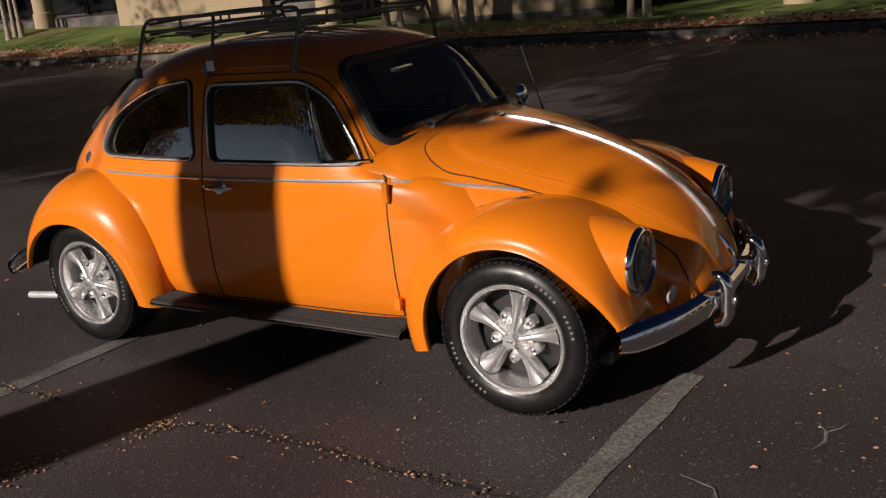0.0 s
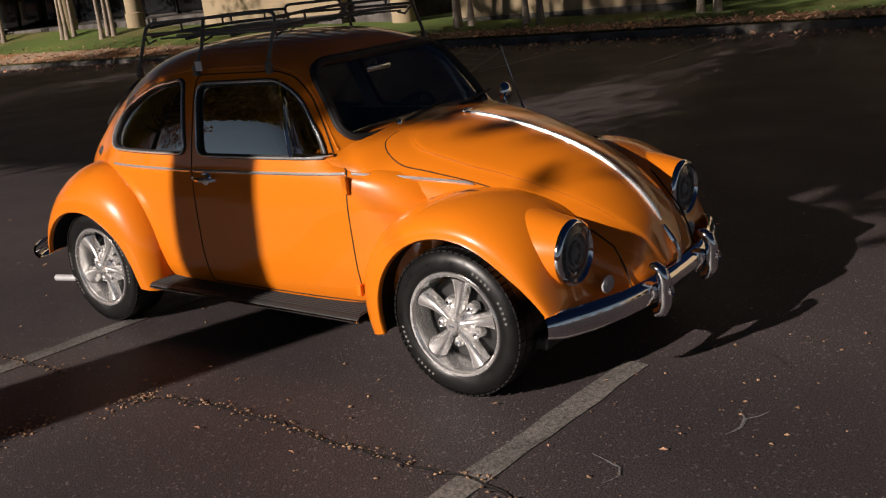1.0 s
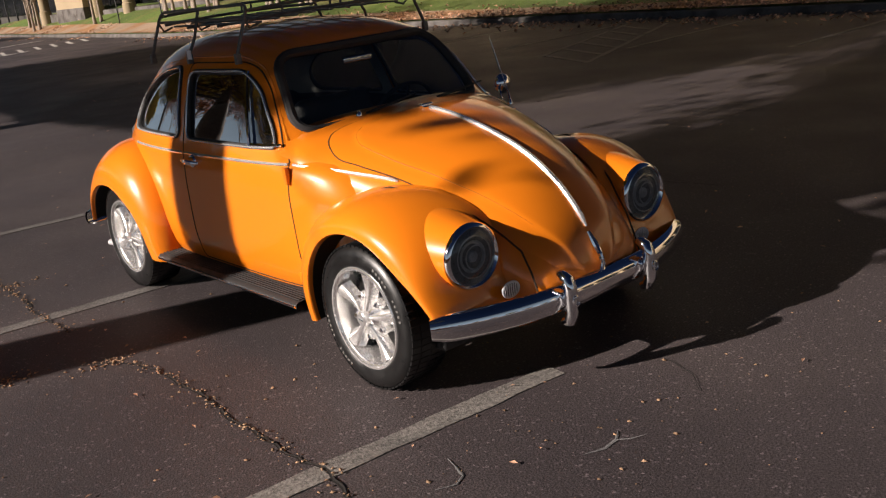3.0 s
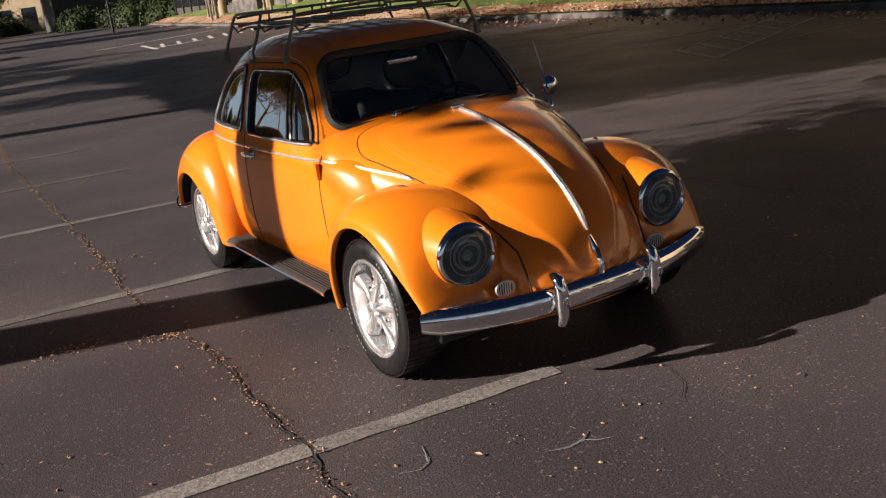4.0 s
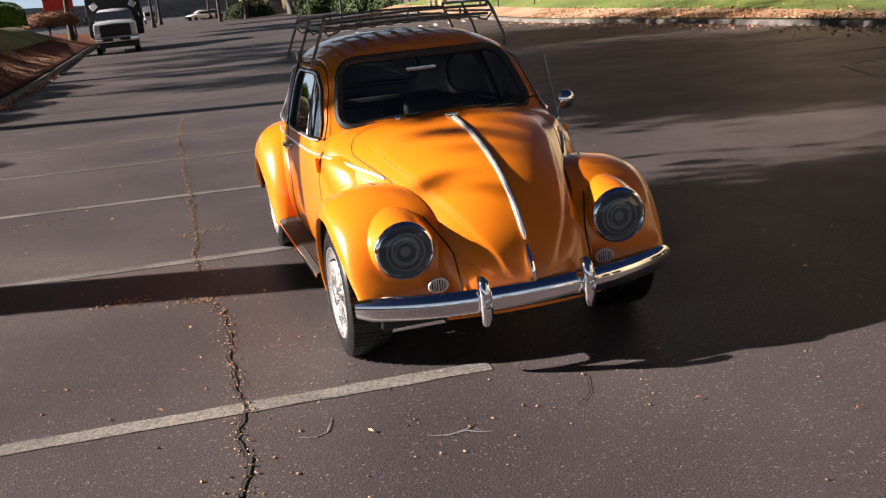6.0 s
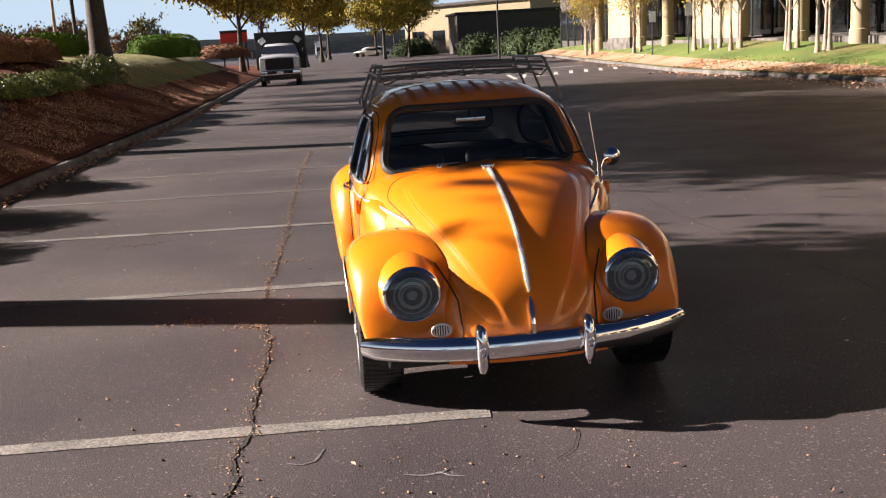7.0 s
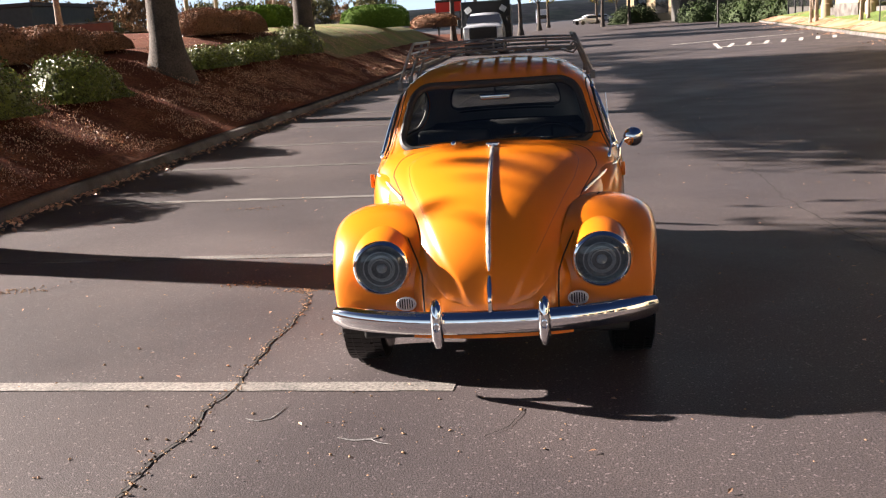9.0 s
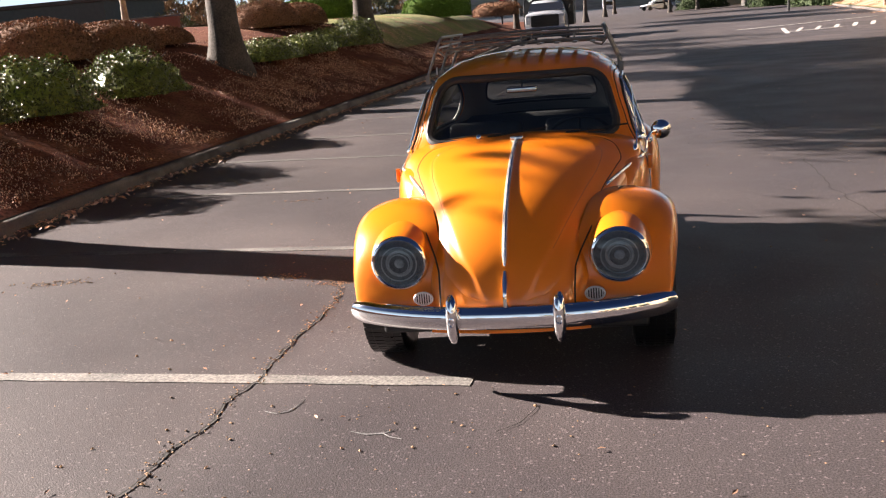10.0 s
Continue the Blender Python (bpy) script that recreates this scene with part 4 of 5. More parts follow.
hy = list(np.linspace(-1.79, -1.74, 8)) + list(np.linspace(-1.725, -1.5, 15)) + list(np.linspace(-1.47, -0.74, 36)) + list(np.linspace(-0.73, -0.676, 12))
hw = [float(HOOD(y)[0]) for y in hy]
def swell(y, x):
    """The bonnet's middle field stands a little proud inside its pressed line."""
    k = min(1, max(0, (float(CREASE(y)[0]) - abs(x)) / 0.03 + 0.5)) if y < -0.75 else 0
    return 0.006 * k * k * (3 - 2 * k)


bm = grid([[on_nose(y, w * k, 0.005 - 0.004 * abs(k) ** 12 + swell(y, w * k)) for k in np.linspace(-1, 1, 81)] for y, w in zip(hy, hw)])
hood = part("bonnet", outward(bm), PAINT, car, "orange domed bonnet", 60)
edge = [on_nose(y, w, 0.0005) for y, w in zip(hy, hw) if y > -1.34] + [on_nose(y, -w, 0.0005) for y, w in reversed(list(zip(hy, hw))) if y > -1.34]
part("bonnet_gap", tube(edge, 0.0027, 6), GAP, hood)
cy = list(np.linspace(-1.66, -0.80, 40)) + [-0.785, -0.775]
for sgn in (-1, 1):
    # thin darker thread draws the crease's shade along the pressed line
    part("pressed_line_shade", tube([on_nose(y, sgn * float(CREASE(y)[0]), 0.0066) for y in cy], 0.0020, 5), CREASE_SHADE, hood)
ridge = [on_nose(y, 0, 0.014) for y in np.linspace(-1.735, -0.83, 40)]
part("bonnet_moulding", tube(ridge, [0.005] + [0.0125] * 38 + [0.006], 8), TRIM, hood, "chrome strip along the bonnet")
bh = [(0, -1.79, 0.385), (0, -1.815, 0.40), (0, -1.822, 0.43), (0, -1.810, 0.465), (0, -1.785, 0.505), (0, -1.755, 0.55)]
part("bonnet_handle", tube(bh, [0.008, 0.012, 0.010, 0.011, 0.014, 0.007], 8), CHROME, hood, "chrome bonnet handle")
badge = lathe([(-0.004, 0.0), (0, 0.028), (0.008, 0.030), (0.012, 0.024), (0.012, 0)], 20, "z", (0, -0.815, 1.014))
part("bonnet_badge", outward(badge), CHROME, hood, "small chrome ornament")
part("ornament", outward(box(-0.034, 0.034, -0.826, -0.804, 1.022, 1.037, 0.006)), CHROME, hood)
for sgn in (-1, 1):
    bl = []
    for y in np.linspace(-1.15, -0.665, 20):
        z = 0.808 + (0.880 - 0.808) * ((y + 1.15) / 0.485) ** 0.8
        foot, w, zb, zt, n = NOSE(y)
        if z > zb:
            x = w * (1 - ((z - zb) / (zt - zb)) ** n) ** (1 / n)
        else:
            x = w
        bl.append((sgn * (x + 0.004), y, z))
    part("front_moulding", tube(bl, [0.004] + [0.009] * 18 + [0.008], 6), TRIM, car, "chrome belt moulding")


for sgn in (-1, 1):
    bead = dense([(0.604, -0.745, 0.605), (0.588, -0.86, 0.702), (0.562, -1.02, 0.772), (0.515, -1.18, 0.802), (0.463, -1.33, 0.775), (0.405, -1.46, 0.725), (0.362, -1.56, 0.66), (0.328, -1.63, 0.60), (0.305, -1.69, 0.545), (0.300, -1.73, 0.46), (0.298, -1.755, 0.38)], 0.03, closed=False)
    part("fender_bead", tube([(sgn * x, y, z) for x, y, z in bead], 0.004, 6), GAP, car)


# ---- fenders, by angle round the wheel ----
def fender(name, hub_y, flip, table, droop, label, sgn):
    """table: angle, lip radius, crown radius, inner x. Angle 0 points to the cabin, 90 up; flip -1 for the front."""
    T = curve(table)
    rows = []
    for a in np.linspace(table[0][0], table[-1][0], 64):
        r, R, xin, xo = T(a)
        c, s = math.cos(radians(a)), math.sin(radians(a))
        row = []
        xp = xin + 0.25 * (xo - xin)
        drop = droop * min(1, max(0.25, (a - 20) / 70))
        for k in np.linspace(0, 1, 9)[:-1]:
            row.append((xin + (xp - xin) * k, R - drop * (1 - k) ** 2))
        for k in np.linspace(0, 1, 20):
            f = k * math.pi / 2
            row.append((xp + (xo - xp) * math.sin(f) ** 0.95, r + (R - r) * math.cos(f) ** 0.95))
        row += [(xo + 0.003, r - 0.006), (xo - 0.004, r - 0.012), (xo - 0.02, r - 0.011)]
        rows.append([Vector((sgn * x, hub_y + flip * -rho * c, 0.31 + rho * s)) for x, rho in row])
    f = part(name, outward(grid(rows)), PAINT, car, label, 70)
    # black liner stands in for the shade inside the wheel arch
    well = []
    for a in np.linspace(table[0][0], table[-1][0], 40):
        r, R, xin, xo = T(a)
        c, s = math.cos(radians(a)), math.sin(radians(a))
        well.append([Vector((sgn * x, hub_y + flip * -rho * c, 0.31 + rho * s)) for x, rho in ((xo - 0.018, r - 0.008), (xo - 0.05, r + 0.012), (0.44, r + 0.008), (0.42, r - 0.02), (0.42, 0.10))])
    part("wheel_well", outward(grid(well)), BLACK, f, "inner wheel well coloured black for shade", 50)
    return f


FRONT_F = [(-14, 0.40, 0.51, 0.60, 0.735), (0, 0.392, 0.515, 0.60, 0.745), (20, 0.385, 0.522, 0.58, 0.755), (45, 0.376, 0.513, 0.52, 0.762), (70, 0.372, 0.498, 0.44, 0.766), (90, 0.370, 0.490, 0.40, 0.766),
           (112, 0.368, 0.494, 0.36, 0.764), (128, 0.366, 0.500, 0.33, 0.758), (140, 0.372, 0.492, 0.31, 0.75), (150, 0.388, 0.470, 0.30, 0.742), (160, 0.408, 0.456, 0.30, 0.73), (170, 0.432, 0.466, 0.29, 0.715), (180, 0.450, 0.475, 0.28, 0.70)]
REAR_F = [(-10, 0.40, 0.50, 0.62, 0.765), (0, 0.385, 0.50, 0.60, 0.775), (30, 0.36, 0.53, 0.56, 0.79), (60, 0.34, 0.56, 0.52, 0.80), (90, 0.335, 0.56, 0.48, 0.80), (120, 0.35, 0.54, 0.42, 0.795), (150, 0.385, 0.50, 0.38, 0.785), (172, 0.42, 0.47, 0.36, 0.77)]
for sgn in (-1, 1):
    ff = fender("front_fender", -1.2, -1, FRONT_F, 0.012, "orange bulging front fender", sgn)
    fender("rear_fender", 1.2, 1, REAR_F, 0.03, "orange bulging rear fender", sgn)
    # head lamp: bowl, chrome ring, reflector, lens
    lx, ly, lz = sgn * 0.497, -1.622, 0.572
    lamp = part("headlamp", outward(lathe([(0.40, 0.12), (0.30, 0.165), (0.20, 0.172), (0.12, 0.160), (0.05, 0.144), (0.015, 0.135), (0.0, 0.131), (-0.004, 0.12)], 40, "y", (lx, ly, lz))), PAINT, car, "round headlamp with a chrome rim")
    part("rim", outward(lathe([(0.012, 0.131), (-0.004, 0.133), (-0.016, 0.127), (-0.020, 0.118), (-0.012, 0.110), (0.0, 0.107)], 40, "y", (lx, ly, lz))), CHROME, lamp, "chrome lamp rim")
    part("reflector", flipped(outward(lathe([(-0.008, 0.109), (-0.003, 0.09), (0.0, 0.06), (0.002, 0.03), (0.002, 0.0)], 32, "y", (lx, ly, lz)))), SILVER, lamp)
    part("bulb", outward(lathe([(0.0, 0.024), (-0.010, 0.022), (-0.015, 0.014), (-0.016, 0.0)], 16, "y", (lx, ly, lz))), LAMPRING, lamp)
    part("bulb_shield", outward(lathe([(-0.002, 0.06), (-0.008, 0.064), (-0.010, 0.054), (-0.002, 0.050)], 28, "y", (lx, ly, lz), closed=True)), LAMPRING, lamp)
    for rr, yy in ((0.085, -0.0165), (0.05, -0.0235)):
        part("lens_ring", outward(lathe([(yy, rr), (yy - 0.001, rr - 0.006), (yy + 0.002, rr - 0.006)], 32, "y", (lx, ly, lz), closed=True)), LAMPRING, lamp)
    part("lens", outward(lathe([(-0.006, 0.110), (-0.016, 0.095), (-0.024, 0.06), (-0.027, 0.025), (-0.0275, 0.0)], 32, "y", (lx, ly, lz))), LENS, lamp, "clear domed lamp glass").visible_shadow = False
    # horn grille: oval rim and bars
    gx, gy, gz = sgn * 0.385, -1.698, 0.416
    oval = [(gx + 0.042 * math.cos(a), gy + sgn * 0.25 * (gx * sgn - 0.382) * 0, gz + 0.030 * math.sin(a)) for a in np.linspace(0, 6.283, 29)[:-1]]
    hg = part("horn_grille", outward(lathe([(0.02, 0.0), (-0.002, 0.0401)], 28, "y", (0, 0, 0))), BLACK, car, "small oval chrome horn grille")
    hg.data.transform(Matrix.Translation((gx, gy, gz)) @ Matrix.Diagonal((1, 1, 0.72, 1)))
    part("grille_rim", tube(oval, 0.0048, 6, closed=True), SATIN, hg)
    for k in range(-3, 4):
        x = k * 0.011
        zz = 0.027 * math.sqrt(1 - (x / 0.042) ** 2)
        part("grille_bar", tube([(gx + x, gy - 0.003, gz - zz), (gx + x, gy - 0.003, gz + zz)], 0.0032, 5), SATIN, hg)

# ---- wheels ----
def wheel_meshes():
    out = {}
    prof = [(-0.085, 0.208), (-0.096, 0.222), (-0.101, 0.238), (-0.103, 0.257), (-0.098, 0.278), (-0.088, 0.296), (-0.078, 0.304), (-0.03, 0.309), (0.03, 0.309), (0.078, 0.304), (0.088, 0.296), (0.098, 0.278), (0.103, 0.257), (0.096, 0.222), (0.085, 0.208)]
    out["tyre"] = to_mesh("tyre", outward(lathe(prof, 72, closed=True)), TYRE, 40)
    bm = bmesh.new()   # tread blocks and shoulder grooves
    for k in range(64):
        a = k * 2 * math.pi / 64
        for x0, x1 in ((-0.088, -0.052), (-0.046, -0.004), (0.004, 0.046), (0.052, 0.088)):
            r = 0.307 if abs(x0 + x1) < 0.08 else 0.3045
            box(x0, x1, -0.0115, 0.0115, r - 0.004, r + 0.0035, m=Matrix.Rotation(a + (0.02 if x0 > 0 else 0), 4, "X"), bm=bm)
    out["tread"] = to_mesh("tread", bm, TYRE, 0)
    bm = bmesh.new()   # raised pale lettering as plain bars
    for arc in (0.35, 3.5):
        for k in range(12):
            if k in (5, 6):
                continue
            a = arc + k * 0.082
            for x, rr, hh in ((-0.1032, 0.262, 0.012),):
                box(x + 0.0, x + 0.004, -0.0045, 0.0045, rr - hh / 2, rr + hh / 2, m=Matrix.Rotation(a, 4, "X"), bm=bm)
    out["sidewall_marks"] = to_mesh("sidewall_marks", bm, LETTER, 0)
    rim = [(-0.082, 0.215), (-0.094, 0.221), (-0.099, 0.217), (-0.098, 0.209), (-0.090, 0.205), (-0.086, 0.200), (-0.060, 0.195), (-0.030, 0.190), (0.02, 0.186), (0.08, 0.203), (0.085, 0.213)]
    out["rim"] = to_mesh("rim", outward(lathe(rim, 64)), ALLOY, 30)
    out["hub"] = to_mesh("hub", outward(lathe([(-0.108, 0.0), (-0.108, 0.026), (-0.104, 0.031), (-0.080, 0.034), (-0.072, 0.040), (-0.060, 0.050), (-0.045, 0.066), (-0.02, 0.072), (0.0, 0.07)], 40)), ALLOY, 30)
    rows = []
    for s in np.linspace(0, 1, 14):     # one spoke, slim at the hub, swelling to a paddle at the rim
        r = 0.030 + s * 0.164
        half = 0.0155 + 0.027 * s ** 1.5 + 0.010 * max(0, s - 0.86)
        x = -0.090 + 0.016 * math.sin(s * 2.6) - 0.004 * s
        rows.append([Vector((x + 0.012 * k * k + 0.030 * abs(k) ** 6, half * k * (1 + 0.10 * abs(k) ** 6), r - 0.014 * s * s * k * k)) for k in np.linspace(-1, 1, 15)])
    bm = grid(rows)
    out["spoke"] = to_mesh("spoke", outward(bm), ALLOY, 60)
    bm = outward(lathe([(-0.078, 0.0), (-0.078, 0.006), (-0.073, 0.0105), (-0.03, 0.0105)], 6, centre=(0, 0, 0.089)))
    out["lug_nut"] = to_mesh("lug_nut", bm, CHROME, 30)
    boss = lathe([(-0.060, 0.0), (-0.060, 0.013), (-0.062, 0.017), (-0.056, 0.0205), (-0.02, 0.024)], 20, centre=(0, 0, 0.089))
    box(-0.048, -0.02, -0.014, 0.014, 0.05, 0.085, 0.004, bm=boss)
    out["lug_boss"] = to_mesh("lug_boss", outward(boss), ALLOY, 30)
    out["drum"] = to_mesh("drum", outward(lathe([(-0.004, 0.0), (-0.004, 0.15), (0.004, 0.178), (0.05, 0.178)], 40)), BLACK, 30)
    out["cap_mark"] = to_mesh("cap_mark", outward(box(-0.1105, -0.107, -0.013, 0.013, -0.004, 0.004, 0.001)), SILVER, 0)
    return out


WM = wheel_meshes()
for sgn in (-1, 1):
    for y, xo, turn, nm in ((-1.2, 0.645, 9, "front wheel"), (1.2, 0.640, 30, "rear wheel")):
        w = new("wheel", WM["rim"])
        w.parent = car
        w["label"] = "polished five-spoke alloy wheel with a black tyre"
        w.matrix_basis = pose(sgn * xo, y, 0.31) @ (Matrix.Identity(4) if sgn < 0 else Matrix.Rotation(math.pi, 4, "Z")) @ Matrix.Rotation(radians(turn), 4, "X")
        for key in ("tyre", "tread", "sidewall_marks", "hub", "drum", "cap_mark"):
            o = new(key, WM[key])
            o.parent = w
            if key in ("tread", "sidewall_marks"):
                o["kind"] = "stuff"
        for k in range(5):
            for key, off in (("spoke", 0), ("lug_nut", 36), ("lug_boss", 36)):
                o = new(key, WM[key])
                o.parent = w
                o.matrix_basis = Matrix.Rotation(radians(72 * k + off), 4, "X")

# ---- bumpers ----
def bumper(front, name):
    s = -1 if front else 1
    prof = [(0.0, 0.055), (-0.022, 0.05), (-0.036, 0.03), (-0.042, 0.0), (-0.036, -0.03), (-0.022, -0.05), (0.0, -0.055), (0.006, -0.05), (-0.012, -0.042), (-0.028, 0.0), (-0.012, 0.042), (0.006, 0.05)]
    way = []
    y_mid, y_end, half = (-1.808, -1.615, 0.725) if front else (1.99, 1.80, 0.73)
    for k in np.linspace(-1, 1, 49):
        way.append(Vector((half * k, y_mid + (y_end - y_mid) * abs(k) ** 2.6, 0.348)))
    rows = []
    for i, p in enumerate(way):
        d = (way[min(i + 1, 48)] - way[max(i - 1, 0)]).normalized()
        n = Vector((d.y, -d.x, 0)) * (1 if front else -1)    # outwards
        f = 1 - 0.25 * max(0, abs(i - 24) / 24 - 0.93) / 0.07
        rows.append([p + n * -a * f + Vector((0, 0, b * f)) for a, b in prof])
    b = part(name, outward(grid(rows, close_v=True)), CHROME, car, "polished chrome bumper bar", 50)
    for x in (-0.233, 0.233):
        g = []
        for z, o, r in ((0.255, 0.02, 0.017), (0.265, 0.05, 0.024), (0.30, 0.066, 0.027), (0.35, 0.066, 0.027), (0.40, 0.066, 0.027), (0.435, 0.055, 0.026), (0.45, 0.03, 0.022), (0.452, 0.01, 0.015)):
            g.append((Vector((x, (y_mid + s * (o - 0.012)), z)), r))
        part("overrider", tube([q for q, _ in g], [r for _, r in g], 12), CHROME, b, "chrome bumper guard")
        ring = [(x + 0.014 * math.cos(a), y_mid + s * 0.084, 0.355 + 0.02 * math.sin(a)) for a in np.linspace(0, 6.283, 17)[:-1]]
        part("overrider_ring", tube(ring, 0.004, 5, closed=True), CHROME, b)
        part("bracket", box(x - 0.02, x + 0.02, min(y_mid, y_mid - s * 0.25), max(y_mid, y_mid - s * 0.25), 0.32, 0.36, 0.005), BLACK, b)
    return b


bumper(True, "front_bumper")
bumper(False, "rear_bumper")
part("apron", outward(grid([[Vector((x, -1.74 + 0.35 * abs(x) ** 2, z)) for z in (0.34, 0.30, 0.265, 0.25)] for x in np.linspace(-0.36, 0.36, 17)])), PAINT, car)
for sgn in (-1, 1):
    # running board with its rubber and bright edge
    rb = [[Vector((sgn * x, y, z)) for x, z in ((0.60, 0.31), (0.64, 0.288), (0.70, 0.284), (0.745, 0.280), (0.757, 0.270), (0.757, 0.252), (0.745, 0.248), (0.60, 0.25))] for y in np.linspace(-0.70, 0.74, 16)]
    board = part("running_board", outward(grid(rb, close_v=True)), RUBBER, car, "black rubber running board", 40)
    part("board_edge", tube([(sgn * 0.760, -0.695, 0.262), (sgn * 0.760, 0.735, 0.262)], 0.006, 6), CHROME, board)
    for k in range(6):
        x = 0.655 + 0.015 * k
        part("rib", tube([(sgn * x, -0.69, 0.290 - 0.06 * (x - 0.655)), (sgn * x, 0.72, 0.290 - 0.06 * (x - 0.655))], 0.0035, 5), RUBBER, board)
part("floor_pan", outward(box(-0.62, 0.62, -1.55, 1.7, 0.2, 0.262, 0.02)), BLACK, car)
part("firewall", outward(box(-0.46, 0.46, -1.5, -0.75, 0.262, 0.62, 0.03)), BLACK, car)
part("engine_bay", outward(box(-0.42, 0.42, 0.95, 1.72, 0.262, 0.70, 0.03)), BLACK, car)
part("axle_beam", tube([(-0.58, -1.2, 0.27), (0.58, -1.2, 0.27)], 0.035, 10), BLACK, car)
part("exhaust_pipe", outward(lathe([(0.0, 0.026), (0.24, 0.026), (0.24, 0.021), (0.0, 0.021)], 20, "y", (-0.16, 1.76, 0.235), closed=True)), CHROME, car, "chrome exhaust tail pipe")
part("exhaust_pipe", outward(lathe([(0.0, 0.026), (0.24, 0.026), (0.24, 0.021), (0.0, 0.021)], 20, "y", (0.16, 1.86, 0.235), closed=True)), CHROME, car, "chrome exhaust tail pipe")
for sgn in (-1, 1):
    tl = part("tail_lamp", outward(box(sgn * 0.55 - 0.05, sgn * 0.55 + 0.05, 1.60, 1.69, 0.49, 0.66, 0.035)), material("red_lens", (0.35, 0.01, 0.008), 0.15), car, "red tail lamp")

part("side_pipe", tube([(-0.59, 1.93, 0.125), (-0.56, 1.60, 0.145), (-0.45, 1.45, 0.22)], 0.02, 12), SATIN, car, "chrome exhaust pipe end")

# ---- fittings ----
p0, p1 = cab(*end_at(-0.25, 1.0), -0.02), cab(*end_at(0.06, 1.035), -0.016)
q0, q1 = cab(*end_at(0.16, 1.0), -0.02), cab(*end_at(0.48, 1.025), -0.016)
for a, b in ((p0, p1), (q0, q1)):
    wp = part("wiper", tube([a + Vector((0, -0.05, -0.005)), a, a.lerp(b, 0.5) + Vector((0, -0.012, 0.006)), b], [0.007, 0.006, 0.004, 0.003], 6), BLACK, car, "black windscreen wiper")
    part("wiper_blade", tube([a.lerp(b, 0.25) + Vector((0, 0.004, 0.008)), a.lerp(b, 1.25) + Vector((0, 0.004, 0.004))], 0.005, 5), BLACK, wp)
part("washer_nozzle", outward(lathe([(0, 0.0), (0, 0.014), (0.014, 0.012), (0.02, 0.006), (0.02, 0.0)], 14, "z", (-0.225, -0.60, 1.012))), CHROME, car, "chrome washer nozzle")
# driver's mirror on an arm, aerial
mir = part("wing_mirror", outward(lathe([(-0.03, 0.0), (-0.028, 0.02), (-0.015, 0.042), (0.0, 0.052), (0.008, 0.052), (0.012, 0.047)], 28, "y", (0.742, -0.525, 0.99))), CHROME, car, "round chrome door mirror")
part("mirror_glass", outward(lathe([(0.008, 0.048), (0.0085, 0.0)], 28, "y", (0.742, -0.525, 0.99))), CHROME, mir)
part("mirror_arm", tube([(0.645, -0.60, 0.86), (0.66, -0.60, 0.90), (0.665, -0.58, 0.95), (0.69, -0.55, 0.98), (0.72, -0.54, 0.99)], 0.007, 8), CHROME, mir)
aer = part("aerial", tube([(0.60, -0.72, 0.93), (0.612, -0.70, 0.97), (0.605, -0.66, 1.10), (0.595, -0.62, 1.25)], [0.008, 0.0035, 0.003, 0.002], 6), CHROME, car, "thin chrome aerial")
part("aerial_base", outward(lathe([(0, 0.014), (0.02, 0.011), (0.03, 0.0)], 12, "z", (0.60, -0.72, 0.915))), CHROME, aer)

# ---- cabin ----
def seat(x, y, name, label):
    s = part(name, outward(box(x - 0.25, x + 0.25, y - 0.25, y + 0.25, 0.42, 0.56, 0.05)), VINYL, car, label)
    part("backrest", outward(box(x - 0.24, x + 0.24, -0.06, 0.06, 0, 0.50, 0.055, m=Matrix.Translation((0, y + 0.26, 0.50)) @ Matrix.Rotation(radians(-14), 4, "X"))), VINYL, s)
    return s


seat(-0.31, 0.08, "front_seat", "dark vinyl front seat")
seat(0.31, 0.08, "front_seat", "dark vinyl front seat")
rs = part("rear_seat", outward(box(-0.56, 0.56, 0.75, 1.15, 0.42, 0.58, 0.06)), VINYL, car, "dark vinyl rear bench")
part("backrest", outward(box(-0.56, 0.56, -0.06, 0.06, 0, 0.43, 0.06, m=Matrix.Translation((0, 1.12, 0.54)) @ Matrix.Rotation(radians(-18), 4, "X"))), VINYL, rs)
part("parcel_shelf", outward(box(-0.36, 0.36, 1.18, 1.42, 0.90, 0.93, 0.01)), VINYL, car)
bm = grid([[Vector((x, -0.43 + yy + 0.12 * (abs(x) / 0.56) ** 3, z)) for yy, z in ((-0.14, 0.975), (-0.03, 0.985), (0.03, 0.97), (0.045, 0.92), (0.04, 0.78), (0.0, 0.72))] for x in np.linspace(-0.58, 0.58, 21)])
part("dashboard", outward(bm), VINYL, car, "dark padded dashboard")
wc, wn_ = Vector((0.31, -0.20, 0.90)), Vector((0, 0.87, 0.5)).normalized()
side = Vector((1, 0, 0))
upw = wn_.cross(side)
sw = part("steering_wheel", tube([wc + side * 0.19 * math.cos(a) + upw * 0.19 * math.sin(a) for a in np.linspace(0, 6.283, 41)[:-1]], 0.011, 8, closed=True), BLACK, car, "thin black steering wheel")
for a in (0.3, 2.84, 4.71):
    part("spoke", tube([wc - wn_ * 0.03, wc + side * 0.19 * math.cos(a) + upw * 0.19 * math.sin(a)], 0.007, 6), BLACK, sw)
part("column", tube([wc - wn_ * 0.02, wc - wn_ * 0.35], 0.025, 10), BLACK, sw)
rv = part("rear_view_mirror", outward(box(-0.085, 0.085, -0.012, 0.012, -0.017, 0.017, 0.011, m=Matrix.Translation((0.0, -0.315, 1.24)))), CHROME, car, "chrome rear-view mirror")
